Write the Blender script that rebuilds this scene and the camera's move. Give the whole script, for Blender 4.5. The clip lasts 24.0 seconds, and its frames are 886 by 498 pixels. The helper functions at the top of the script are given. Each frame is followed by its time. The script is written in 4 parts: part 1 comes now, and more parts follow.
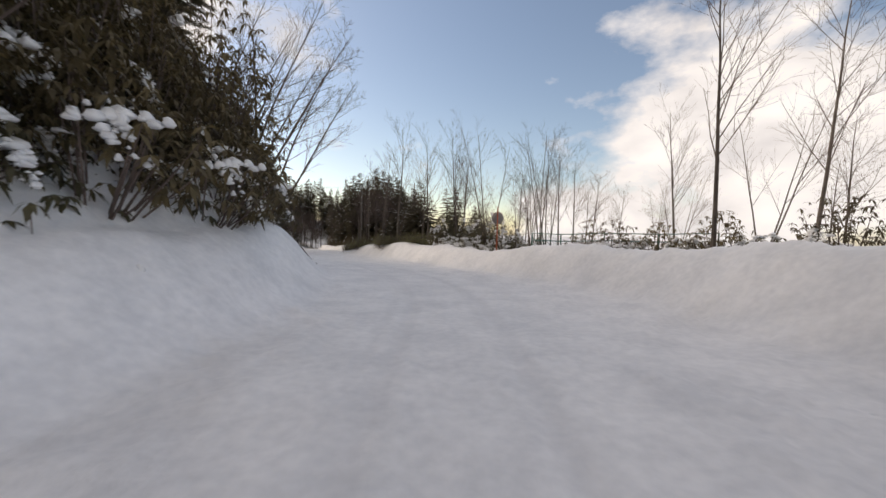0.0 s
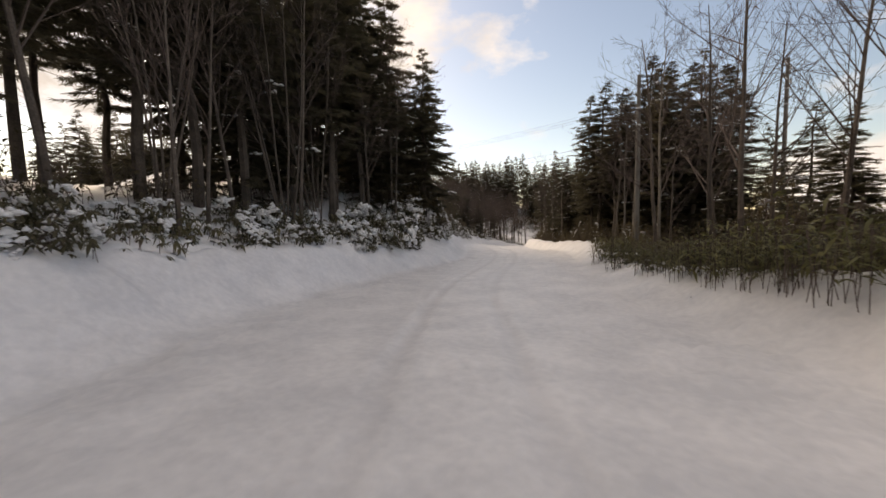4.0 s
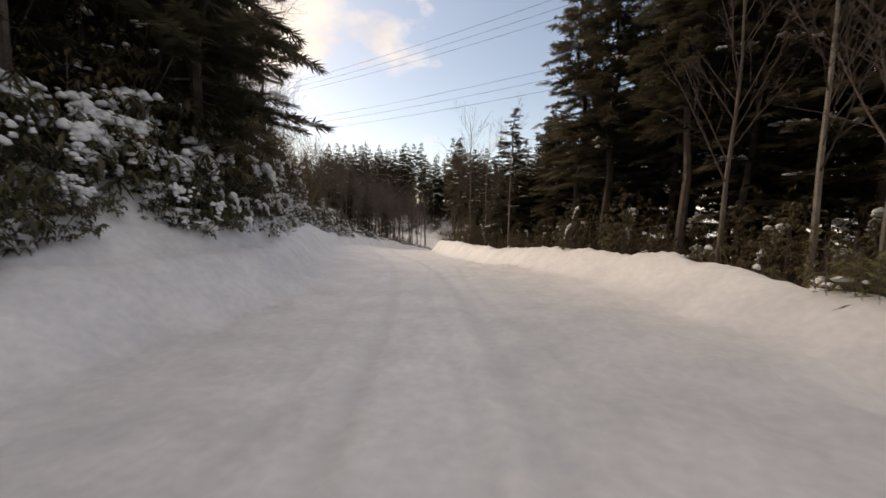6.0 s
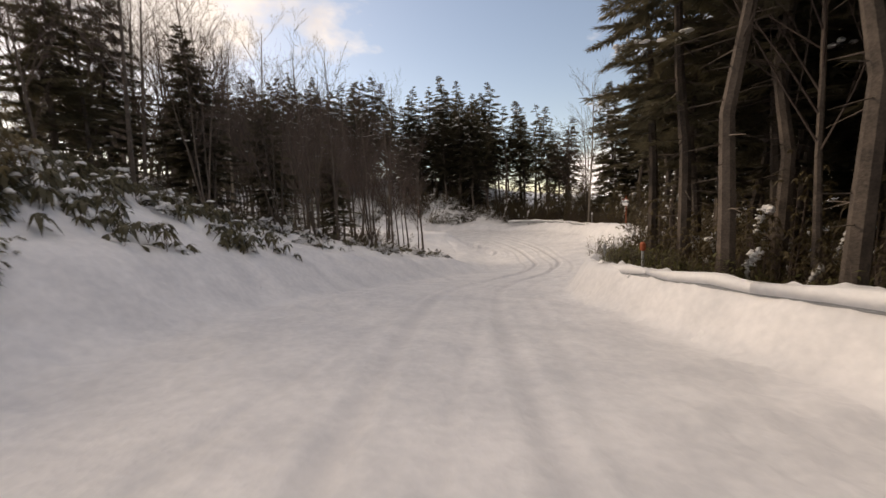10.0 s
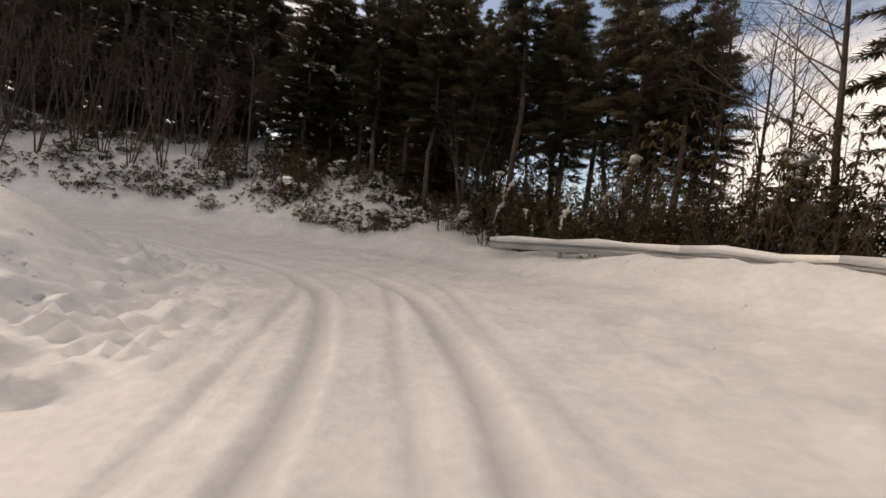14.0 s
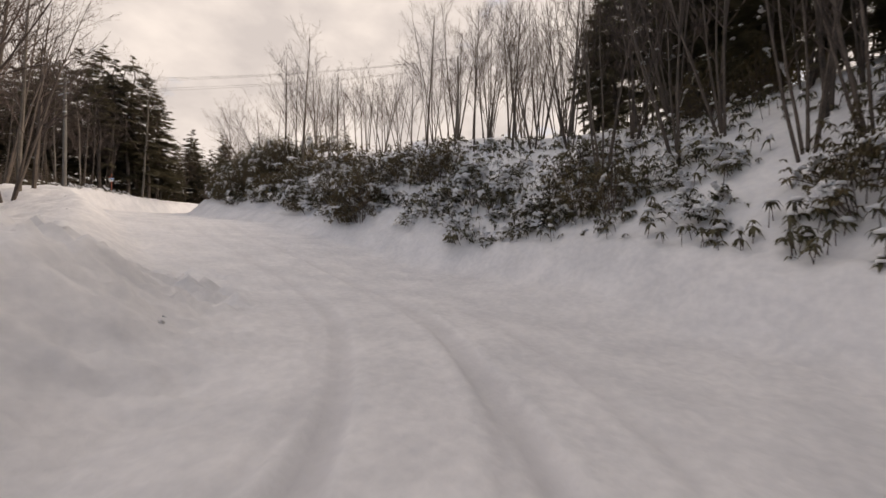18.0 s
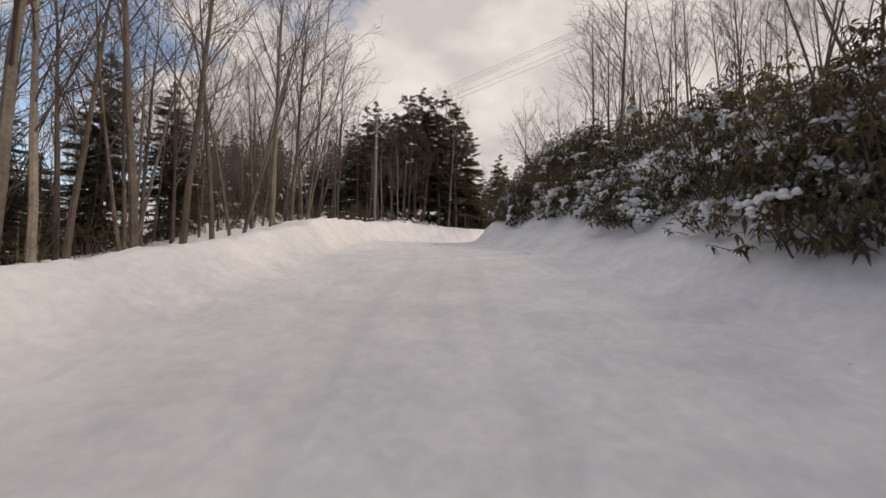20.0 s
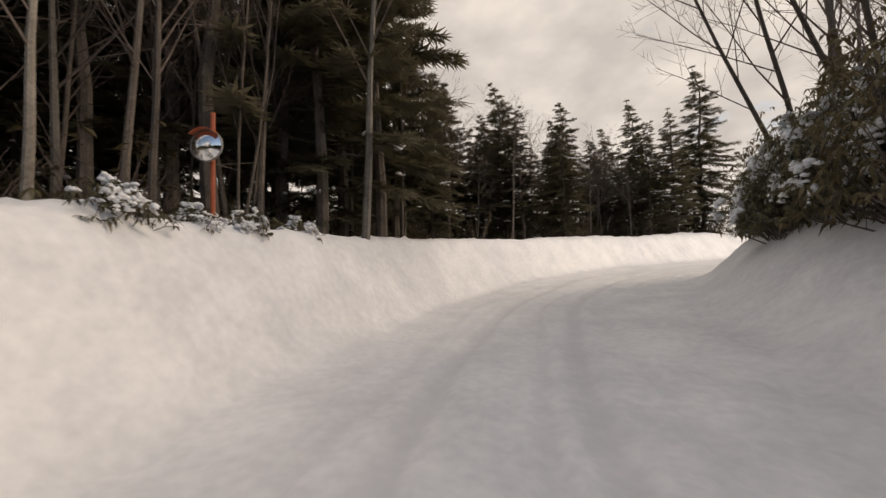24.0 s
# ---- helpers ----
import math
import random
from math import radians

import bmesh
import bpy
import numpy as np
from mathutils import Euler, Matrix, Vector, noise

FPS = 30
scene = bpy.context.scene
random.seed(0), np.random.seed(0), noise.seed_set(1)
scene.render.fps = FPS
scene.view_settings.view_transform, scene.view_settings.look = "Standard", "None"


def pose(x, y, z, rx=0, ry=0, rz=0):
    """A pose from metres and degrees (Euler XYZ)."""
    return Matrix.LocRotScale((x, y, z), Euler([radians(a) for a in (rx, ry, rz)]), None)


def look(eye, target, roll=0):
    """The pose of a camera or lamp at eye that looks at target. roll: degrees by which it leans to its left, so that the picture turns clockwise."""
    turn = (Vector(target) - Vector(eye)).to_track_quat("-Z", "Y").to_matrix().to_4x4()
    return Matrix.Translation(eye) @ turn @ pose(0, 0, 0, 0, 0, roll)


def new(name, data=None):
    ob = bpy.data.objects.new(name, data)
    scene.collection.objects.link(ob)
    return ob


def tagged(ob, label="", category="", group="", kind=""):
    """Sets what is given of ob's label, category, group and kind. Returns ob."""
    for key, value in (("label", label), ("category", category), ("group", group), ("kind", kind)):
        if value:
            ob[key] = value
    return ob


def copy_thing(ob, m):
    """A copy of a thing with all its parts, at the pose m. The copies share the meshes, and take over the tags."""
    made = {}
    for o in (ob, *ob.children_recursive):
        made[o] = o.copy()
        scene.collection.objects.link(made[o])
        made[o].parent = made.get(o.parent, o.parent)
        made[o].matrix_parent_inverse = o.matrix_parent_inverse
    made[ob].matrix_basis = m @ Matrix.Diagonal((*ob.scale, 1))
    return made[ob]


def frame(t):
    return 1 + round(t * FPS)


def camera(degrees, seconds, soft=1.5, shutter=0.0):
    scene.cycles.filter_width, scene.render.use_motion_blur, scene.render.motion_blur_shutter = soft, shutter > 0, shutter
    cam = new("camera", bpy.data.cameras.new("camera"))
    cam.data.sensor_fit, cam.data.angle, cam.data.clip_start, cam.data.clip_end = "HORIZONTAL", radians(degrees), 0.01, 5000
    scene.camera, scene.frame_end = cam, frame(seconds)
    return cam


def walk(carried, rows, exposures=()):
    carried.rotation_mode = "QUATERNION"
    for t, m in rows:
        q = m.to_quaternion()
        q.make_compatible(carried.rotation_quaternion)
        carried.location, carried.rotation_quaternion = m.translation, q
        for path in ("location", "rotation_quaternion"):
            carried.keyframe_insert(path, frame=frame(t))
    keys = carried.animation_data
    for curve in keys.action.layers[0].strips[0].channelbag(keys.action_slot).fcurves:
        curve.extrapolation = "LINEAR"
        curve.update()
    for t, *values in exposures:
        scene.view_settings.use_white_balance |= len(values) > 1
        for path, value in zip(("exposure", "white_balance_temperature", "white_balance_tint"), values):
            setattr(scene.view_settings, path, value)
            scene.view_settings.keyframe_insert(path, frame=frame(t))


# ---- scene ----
cam = camera(98.5, 24.0, shutter=0.08)
# seconds, place in metres, turn to the left, tilt upwards, lean
ROWS = [
    (0.0, 0.00, 0.00, 1.40, 0.01, -2.51, 1.81),
    (0.5, 0.15, 3.71, 1.42, -5.22, -4.15, 1.25),
    (1.0, 0.19, 7.52, 1.31, 3.19, -3.49, 0.10),
    (1.5, -0.51, 11.36, 1.25, 15.63, -2.81, -0.22),
    (2.0, -1.85, 15.26, 1.14, 21.01, -2.66, -1.11),
    (2.5, -3.73, 19.24, 1.05, 29.22, -1.18, -2.07),
    (4.5, -12.29, 34.50, 0.31, 28.92, -5.24, -0.62),
    (5.0, -14.19, 38.34, 0.05, 20.54, -4.61, 0.70),
    (5.5, -15.64, 42.45, -0.12, 18.12, -4.77, 1.74),
    (6.0, -16.88, 46.62, -0.35, 13.42, -4.14, 1.61),
    (6.5, -17.95, 50.95, -0.49, 14.60, -5.56, 3.59),
    (7.0, -19.15, 55.05, -0.60, 19.24, -4.92, 3.46),
    (7.5, -20.77, 59.03, -0.69, 24.74, -3.10, 1.76),
    (8.0, -22.60, 62.97, -0.82, 26.47, -3.79, -1.49),
    (8.5, -24.73, 67.00, -1.00, 31.28, -3.76, -3.94),
    (9.0, -26.92, 71.08, -1.15, 27.56, -3.99, -3.40),
    (9.5, -28.65, 75.02, -1.31, 16.77, -5.42, -1.00),
    (10.0, -29.68, 79.02, -1.63, 6.81, -5.96, -2.32),
    (10.5, -30.10, 83.18, -1.94, -0.06, -7.41, -4.40),
    (11.0, -30.35, 87.35, -2.35, -7.00, -6.60, -3.20),
    (11.5, -30.05, 91.55, -2.90, -15.00, -3.60, 0.20),
    (12.0, -28.95, 95.75, -3.45, -24.00, -1.00, 3.20),
    (12.5, -27.20, 99.80, -3.84, -27.80, 1.25, 5.45),
    (13.0, -25.78, 103.64, -3.94, 1.46, 1.49, 5.06),
    (13.5, -25.97, 107.41, -3.91, 10.55, 0.49, 7.21),
    (14.0, -26.31, 110.88, -3.83, 11.27, -0.28, 7.02),
    (14.5, -27.15, 114.10, -3.62, 16.04, 0.92, 7.42),
    (15.0, -28.67, 117.09, -3.41, 30.99, -0.37, 7.01),
    (15.5, -31.05, 119.46, -3.42, 49.20, -1.57, 5.71),
    (16.0, -34.05, 121.07, -3.38, 65.61, -2.63, 4.66),
    (16.5, -37.41, 122.02, -3.28, 77.76, -1.76, 3.20),
    (17.0, -40.81, 122.10, -3.26, 92.22, -1.56, 2.47),
    (17.5, -43.81, 121.31, -3.22, 111.92, -0.31, 0.61),
    (18.0, -46.37, 119.66, -3.17, 127.56, 0.69, -0.21),
    (18.5, -48.75, 117.65, -3.07, 134.09, 2.38, -1.26),
    (19.0, -50.61, 115.22, -2.79, 146.70, 3.29, -2.43),
    (19.5, -51.61, 112.54, -2.53, 165.19, 3.81, -1.36),
    (21.5, -53.65, 100.14, -0.25, 177.10, 3.62, 1.94),
    (22.0, -53.77, 96.89, 0.10, 177.34, 4.08, 0.70),
    (22.5, -53.68, 93.55, 0.48, 179.97, 4.02, -0.16),
    (23.0, -53.71, 89.90, 0.87, 173.18, 3.14, -0.72),
    (23.5, -54.26, 86.51, 1.20, 164.06, 3.12, -1.68),
    (24.0, -55.33, 83.78, 1.44, 153.73, 3.16, -1.75),
]
walk(cam, [(t, pose(x, y, z, 90 + p, 0, a) @ pose(0, 0, 0, 0, 0, r)) for t, x, y, z, a, p, r in ROWS],
     exposures=[(0.0, 0.0, 7800, 14), (2.5, 0.0, 8400, 15), (5.0, 0.3, 9100, 17), (7.5, 0.05, 8350, 16), (10.0, 0.18, 8650, 17), (13.0, 0.0, 8500, 16), (14.5, 0.3, 8900, 17), (16.0, 0.46, 9000, 18), (19.5, 0.2, 8050, 16), (22.0, 0.12, 8050, 15), (24.0, 0.14, 8500, 14)])

# ---- world, sun ----
SUN_YAW, SUN_UP = 62.0, 33.0


def sky():
    world = bpy.data.worlds.new("sky")
    scene.world = world
    world.use_nodes = True
    nt = world.node_tree
    nt.nodes.clear()
    n, l = nt.nodes.new, nt.links.new
    out, bg = n("ShaderNodeOutputWorld"), n("ShaderNodeBackground")
    air = n("ShaderNodeTexSky")
    air.sky_type, air.sun_disc = "NISHITA", False
    air.sun_elevation, air.sun_rotation = radians(SUN_UP), radians(-SUN_YAW)
    air.air_density, air.dust_density, air.ozone_density = 1.0, 0.6, 1.5
    co = n("ShaderNodeTexCoord")
    # clouds thin out towards the blue gap ahead and close up behind it
    stretch = n("ShaderNodeMapping")
    stretch.inputs["Scale"].default_value = (2.3, 2.3, 4.2)
    stretch.inputs["Location"].default_value = (0.3, 0.1, 0.35)
    puff = n("ShaderNodeTexNoise")
    puff.inputs["Scale"].default_value, puff.inputs["Detail"].default_value = 1.25, 9.0
    puff.inputs["Roughness"].default_value = 0.56
    # cloud banks: the way to each, its half width (as a cosine) and how far it thickens the cover; the last one opens the blue gap
    total = puff.outputs["Fac"]
    for yaw, up, edge, gain in ((-35, 3, 0.90, 0.20), (-25, 40, 0.92, -0.14), (46, 24, 0.94, -0.03), (20, 43, 0.93, 0.19), (64, 40, 0.94, 0.16), (175, 30, 0.1, 0.20), (158, 20, 0.93, 0.14), (250, 25, 0.75, -0.12), (3, 26, 0.90, -0.10)):
        ya, ua = radians(yaw), radians(up)
        dot, span = n("ShaderNodeVectorMath"), n("ShaderNodeMapRange")
        dot.operation = "DOT_PRODUCT"
        dot.inputs[1].default_value = (-math.sin(ya) * math.cos(ua), math.cos(ya) * math.cos(ua), math.sin(ua))
        l(co.outputs["Generated"], dot.inputs[0])
        l(dot.outputs["Value"], span.inputs["Value"])
        span.interpolation_type = "SMOOTHSTEP"
        span.inputs["From Min"].default_value, span.inputs["From Max"].default_value = edge - 0.12, edge + 0.10
        span.inputs["To Min"].default_value, span.inputs["To Max"].default_value = 0.0, gain
        add = n("ShaderNodeMath")
        add.operation = "ADD"
        l(total, add.inputs[0])
        l(span.outputs["Result"], add.inputs[1])
        total = add.outputs["Value"]
    ramp = n("ShaderNodeValToRGB")
    ramp.color_ramp.elements[0].position, ramp.color_ramp.elements[1].position = 0.52, 0.64
    shade = n("ShaderNodeTexNoise")
    shade.inputs["Scale"].default_value, shade.inputs["Detail"].default_value = 2.6, 6.0
    tone = n("ShaderNodeValToRGB")
    tone.color_ramp.elements[0].position, tone.color_ramp.elements[1].position = 0.35, 0.68
    tone.color_ramp.elements[0].color = (4.2, 4.4, 4.9, 1)
    tone.color_ramp.elements[1].color = (5.95, 6.18, 6.65, 1)
    mix = n("ShaderNodeMix")
    mix.data_type = "RGBA"
    l(co.outputs["Generated"], stretch.inputs["Vector"])
    l(stretch.outputs["Vector"], puff.inputs["Vector"])
    l(stretch.outputs["Vector"], shade.inputs["Vector"])
    l(total, ramp.inputs["Fac"])
    l(shade.outputs["Fac"], tone.inputs["Fac"])
    facing, gain, lit = n("ShaderNodeVectorMath"), n("ShaderNodeMapRange"), n("ShaderNodeVectorMath")
    facing.operation, lit.operation = "DOT_PRODUCT", "SCALE"
    facing.inputs[1].default_value = (math.sin(radians(35)), math.cos(radians(35)), 0.1)
    l(co.outputs["Generated"], facing.inputs[0])
    l(facing.outputs["Value"], gain.inputs["Value"])
    gain.inputs["From Min"].default_value, gain.inputs["From Max"].default_value = -0.3, 0.75
    gain.inputs["To Min"].default_value, gain.inputs["To Max"].default_value = 0.85, 1.26
    l(tone.outputs["Color"], lit.inputs[0])
    l(gain.outputs["Result"], lit.inputs["Scale"])
    l(ramp.outputs["Color"], mix.inputs["Factor"])
    lift = n("ShaderNodeVectorMath")
    lift.operation = "SCALE"
    lift.inputs["Scale"].default_value = 1.18
    l(air.outputs["Color"], lift.inputs[0])
    l(lift.outputs["Vector"], mix.inputs["A"])
    l(lit.outputs["Vector"], mix.inputs["B"])
    l(mix.outputs["Result"], bg.inputs["Color"])
    bg.inputs["Strength"].default_value = 0.135
    l(bg.outputs["Background"], out.inputs["Surface"])
    lamp = bpy.data.lights.new("sun", "SUN")
    lamp.energy, lamp.angle, lamp.color = 1.5, radians(14), (1.0, 0.93, 0.84)
    ob = new("sun", lamp)
    a, e = radians(SUN_YAW), radians(SUN_UP)
    ob.matrix_world = look((-60 * math.sin(a), 60 * math.cos(a), 60 * math.tan(e)), (0, 0, 0))


sky()


# ---- materials ----
def material(name, dark, light, scale=3.0, rough=0.8, bump=0.3, fine=40.0, vary=0.0, metal=0.0, depth=0.05, thin=0.0):
    """Two colours mixed by coarse and fine noise, with relief; vary shifts brightness from one object to the next."""
    m = bpy.data.materials.new(name)
    m.use_nodes = True
    nt = m.node_tree
    n, l = nt.nodes.new, nt.links.new
    b = nt.nodes["Principled BSDF"]
    co = n("ShaderNodeTexCoord")
    big, small = n("ShaderNodeTexNoise"), n("ShaderNodeTexNoise")
    big.inputs["Scale"].default_value, big.inputs["Detail"].default_value = scale, 5.0
    small.inputs["Scale"].default_value, small.inputs["Detail"].default_value = fine, 4.0
    l(co.outputs["Object"], big.inputs["Vector"])
    l(co.outputs["Object"], small.inputs["Vector"])
    half = n("ShaderNodeMath")
    half.operation, half.inputs[1].default_value = "MULTIPLY_ADD", 0.4
    l(small.outputs["Fac"], half.inputs[0])
    scaled = n("ShaderNodeMath")
    scaled.operation, scaled.inputs[1].default_value = "MULTIPLY", 0.6
    l(big.outputs["Fac"], scaled.inputs[0])
    l(scaled.outputs["Value"], half.inputs[2])
    ramp = n("ShaderNodeValToRGB")
    ramp.color_ramp.elements[0].position, ramp.color_ramp.elements[1].position = 0.36, 0.64
    ramp.color_ramp.elements[0].color, ramp.color_ramp.elements[1].color = (*dark, 1), (*light, 1)
    l(half.outputs["Value"], ramp.inputs["Fac"])
    col = ramp.outputs["Color"]
    if vary:
        info, hue = n("ShaderNodeObjectInfo"), n("ShaderNodeHueSaturation")
        span = n("ShaderNodeMapRange")
        span.inputs["To Min"].default_value, span.inputs["To Max"].default_value = 1 - vary, 1 + vary
        l(info.outputs["Random"], span.inputs["Value"])
        l(span.outputs["Result"], hue.inputs["Value"])
        l(col, hue.inputs["Color"])
        col = hue.outputs["Color"]
    l(col, b.inputs["Base Color"])
    b.inputs["Roughness"].default_value, b.inputs["Metallic"].default_value = rough, metal
    if thin:
        glow, both, out = n("ShaderNodeBsdfTranslucent"), n("ShaderNodeMixShader"), nt.nodes["Material Output"]
        l(col, glow.inputs["Color"])
        both.inputs["Fac"].default_value = thin
        l(b.outputs["BSDF"], both.inputs[1])
        l(glow.outputs["BSDF"], both.inputs[2])
        l(both.outputs["Shader"], out.inputs["Surface"])
    if bump:
        bp = n("ShaderNodeBump")
        bp.inputs["Strength"].default_value, bp.inputs["Distance"].default_value = bump, depth
        l(half.outputs["Value"], bp.inputs["Height"])
        l(bp.outputs["Normal"], b.inputs["Normal"])
    return m


SNOW = material("snow", (0.68, 0.69, 0.72), (0.87, 0.87, 0.88), 0.9, 0.6, 0.7, 6.0, depth=0.11)
ROADSNOW = material("packed_snow", (0.66, 0.67, 0.70), (0.84, 0.84, 0.86), 1.1, 0.55, 0.55, 8.0, depth=0.055)
def press_ruts(m):
    """Snow pressed hard and grey by tyres, where the road's mesh carries the mark."""
    nt = m.node_tree
    n, l = nt.nodes.new, nt.links.new
    b = nt.nodes["Principled BSDF"]
    was = b.inputs["Base Color"].links[0].from_socket
    at, mix, k = n("ShaderNodeAttribute"), n("ShaderNodeMix"), n("ShaderNodeMath")
    at.attribute_name = "packed"
    k.operation, k.inputs[1].default_value = "MULTIPLY", 0.6
    mix.data_type = "RGBA"
    mix.inputs["B"].default_value = (0.50, 0.50, 0.53, 1)
    l(at.outputs["Fac"], k.inputs[0])
    l(k.outputs["Value"], mix.inputs["Factor"])
    l(was, mix.inputs["A"])
    l(mix.outputs["Result"], b.inputs["Base Color"])


press_ruts(ROADSNOW)
CAP = material("snow_cap", (0.76, 0.77, 0.80), (0.87, 0.87, 0.88), 2.0, 0.6, 0.4, 14.0)
NEEDLE = material("needles", (0.066, 0.059, 0.037), (0.15, 0.13, 0.082), 0.8, 0.75, 0, 6.0, vary=0.35, thin=0.4)
BARK = material("bark", (0.05, 0.04, 0.034), (0.145, 0.115, 0.095), 2.0, 0.9, 0.6, 25.0, vary=0.3)
PALEBARK = material("pale_bark", (0.10, 0.085, 0.07), (0.25, 0.215, 0.18), 1.5, 0.85, 0.4, 18.0, vary=0.3)
TWIG = material("twigs", (0.06, 0.043, 0.037), (0.14, 0.104, 0.09), 1.0, 0.9, 0, 8.0, vary=0.3)
LEAF = material("leaves", (0.048, 0.046, 0.024), (0.135, 0.115, 0.058), 1.5, 0.5, 0, 9.0, vary=0.35, thin=0.35)
BROWNLEAF = material("brown_leaves", (0.055, 0.042, 0.022), (0.15, 0.115, 0.055), 1.5, 0.6, 0, 9.0, vary=0.35, thin=0.35)
SASA = material("bamboo_grass", (0.075, 0.08, 0.026), (0.19, 0.175, 0.068), 2.0, 0.55, 0, 9.0, vary=0.3, thin=0.35)
STEEL = material("galvanised_steel", (0.32, 0.33, 0.34), (0.50, 0.51, 0.52), 1.2, 0.5, 0.15, 30.0, metal=0.3)
CONCRETE = material("pole_concrete", (0.11, 0.10, 0.09), (0.21, 0.195, 0.175), 1.5, 0.85, 0.3, 40.0)
ORANGE = material("orange_paint", (0.36, 0.075, 0.03), (0.48, 0.12, 0.05), 3.0, 0.5, 0.1, 30.0)
BLACK = material("dark_rubber", (0.012, 0.012, 0.013), (0.03, 0.03, 0.03), 4.0, 0.7, 0.1, 40.0)
RIM = material("dull_grey_rim", (0.16, 0.15, 0.14), (0.26, 0.24, 0.23), 3.0, 0.6, 0.1, 30.0)
GREEN = material("green_mesh", (0.03, 0.10, 0.085), (0.06, 0.16, 0.13), 2.0, 0.7, 0.1, 30.0)
GLASS = bpy.data.materials.new("mirror_face")
GLASS.use_nodes = True
GLASS.node_tree.nodes["Principled BSDF"].inputs["Metallic"].default_value = 1.0
GLASS.node_tree.nodes["Principled BSDF"].inputs["Roughness"].default_value = 0.06
GLASS.node_tree.nodes["Principled BSDF"].inputs["Base Color"].default_value = (0.8, 0.8, 0.8, 1)


# ---- mesh helpers ----
class Shape:
    """Collects faces for one mesh."""

    def __init__(self):
        self.v, self.f = [], []

    def tube(self, pts, radii, sides=5):
        base = len(self.v)
        for i, p in enumerate(pts):
            d = (pts[min(i + 1, len(pts) - 1)] - pts[max(i - 1, 0)]).normalized()
            u = d.orthogonal().normalized()
            w = d.cross(u)
            for k in range(sides):
                a = 2 * math.pi * k / sides
                self.v.append(p + (u * math.cos(a) + w * math.sin(a)) * radii[i])
        for i in range(len(pts) - 1):
            for k in range(sides):
                a, b = base + i * sides + k, base + i * sides + (k + 1) % sides
                self.f.append((a, b, b + sides, a + sides))
        self.f.append(tuple(base + (len(pts) - 1) * sides + k for k in range(sides)))

    def blade(self, root, way, side, length, width, droop=0.0):
        """A pointed leaf of two bent pieces."""
        b = len(self.v)
        mid = root + way * (length * 0.5) + Vector((0, 0, -droop * 0.25 * length))
        tip = root + way * length + Vector((0, 0, -droop * length))
        self.v += [root, mid + side * (width / 2), tip, mid - side * (width / 2)]
        self.f += [(b, b + 1, b + 3), (b + 1, b + 2, b + 3)]

    def spray(self, root, way, side, size):
        """A fan of three narrow needle twigs."""
        for k, ln in ((-0.55, 0.8), (0.0, 1.0), (0.5, 0.85)):
            b = len(self.v)
            d = (way + side * k) * (size * ln)
            self.v += [root + side * (size * 0.07), root + d, root + d * 0.4 - side * (size * 0.10)]
            self.f.append((b, b + 1, b + 2))

    def blob(self, c, rx, ry, rz, rng, n=7):
        """A lumpy dome, flat underneath."""
        b = len(self.v)
        self.v.append(c + Vector((0, 0, rz * rng.uniform(0.8, 1.1))))
        for ring, (r, h) in enumerate(((0.55, 0.78), (1.0, 0.1), (0.72, -0.3))):
            for k in range(n):
                a = 2 * math.pi * (k + 0.5 * ring) / n
                q = r * rng.uniform(0.75, 1.2)
                self.v.append(c + Vector((rx * q * math.cos(a), ry * q * math.sin(a), rz * h)))
        for k in range(n):
            k2 = (k + 1) % n
            self.f.append((b, b + 1 + k, b + 1 + k2))
            for r in range(2):
                p, q = b + 1 + r * n, b + 1 + (r + 1) * n
                self.f.append((p + k, q + k, q + k2, p + k2))
        self.f.append(tuple(b + 1 + 2 * n + n - 1 - k for k in range(n)))

    def box(self, c, sx, sy, sz):
        b = len(self.v)
        for dz in (-1, 1):
            for dx, dy in ((-1, -1), (1, -1), (1, 1), (-1, 1)):
                self.v.append(Vector((c[0] + dx * sx / 2, c[1] + dy * sy / 2, c[2] + dz * sz / 2)))
        for q in ((3, 2, 1, 0), (4, 5, 6, 7), (0, 1, 5, 4), (1, 2, 6, 5), (2, 3, 7, 6), (3, 0, 4, 7)):
            self.f.append(tuple(b + i for i in q))

    def mesh(self, name, mat, smooth=False):
        me = bpy.data.meshes.new(name)
        me.from_pydata([tuple(p) for p in self.v], [], self.f)
        me.materials.append(mat)
        if smooth:
            me.polygons.foreach_set("use_smooth", [True] * len(me.polygons))
        me.update()
        return me


def part(name, shape, mat, parent, label="", smooth=False):
    ob = new(name, shape.mesh(name, mat, smooth))
    ob.parent = parent
    return tagged(ob, label)


# ---- the road's line ----
def road_line():
    """Dense points along the road: station in seconds, x, y, height of the surface."""
    head = [(-6.0, 1.5, -46.0, 0.3), (-3.0, 0.6, -22.0, 0.15)]
    mid = [(t, x, y, z - 1.4) for t, x, y, z, *_ in ROWS]
    tail = [(24.6, -57.5, 80.6, 0.25), (25.3, -61.5, 76.6, 0.5), (26.2, -66.5, 73.6, 0.9), (27.4, -73.5, 72.2, 1.3), (31.0, -97.0, 73.5, 2.0)]
    k = np.array(head + mid + tail)
    t = np.arange(-6.0, 31.0, 0.04)
    p = np.stack([np.interp(t, k[:, 0], k[:, i]) for i in range(4)], 1)
    w = np.hanning(19)
    w /= w.sum()
    pad = np.concatenate([np.repeat(p[:1], 9, 0), p, np.repeat(p[-1:], 9, 0)])
    q = np.stack([np.convolve(pad[:, i], w, "valid") for i in range(4)], 1)
    q[:, 0] = t
    return q


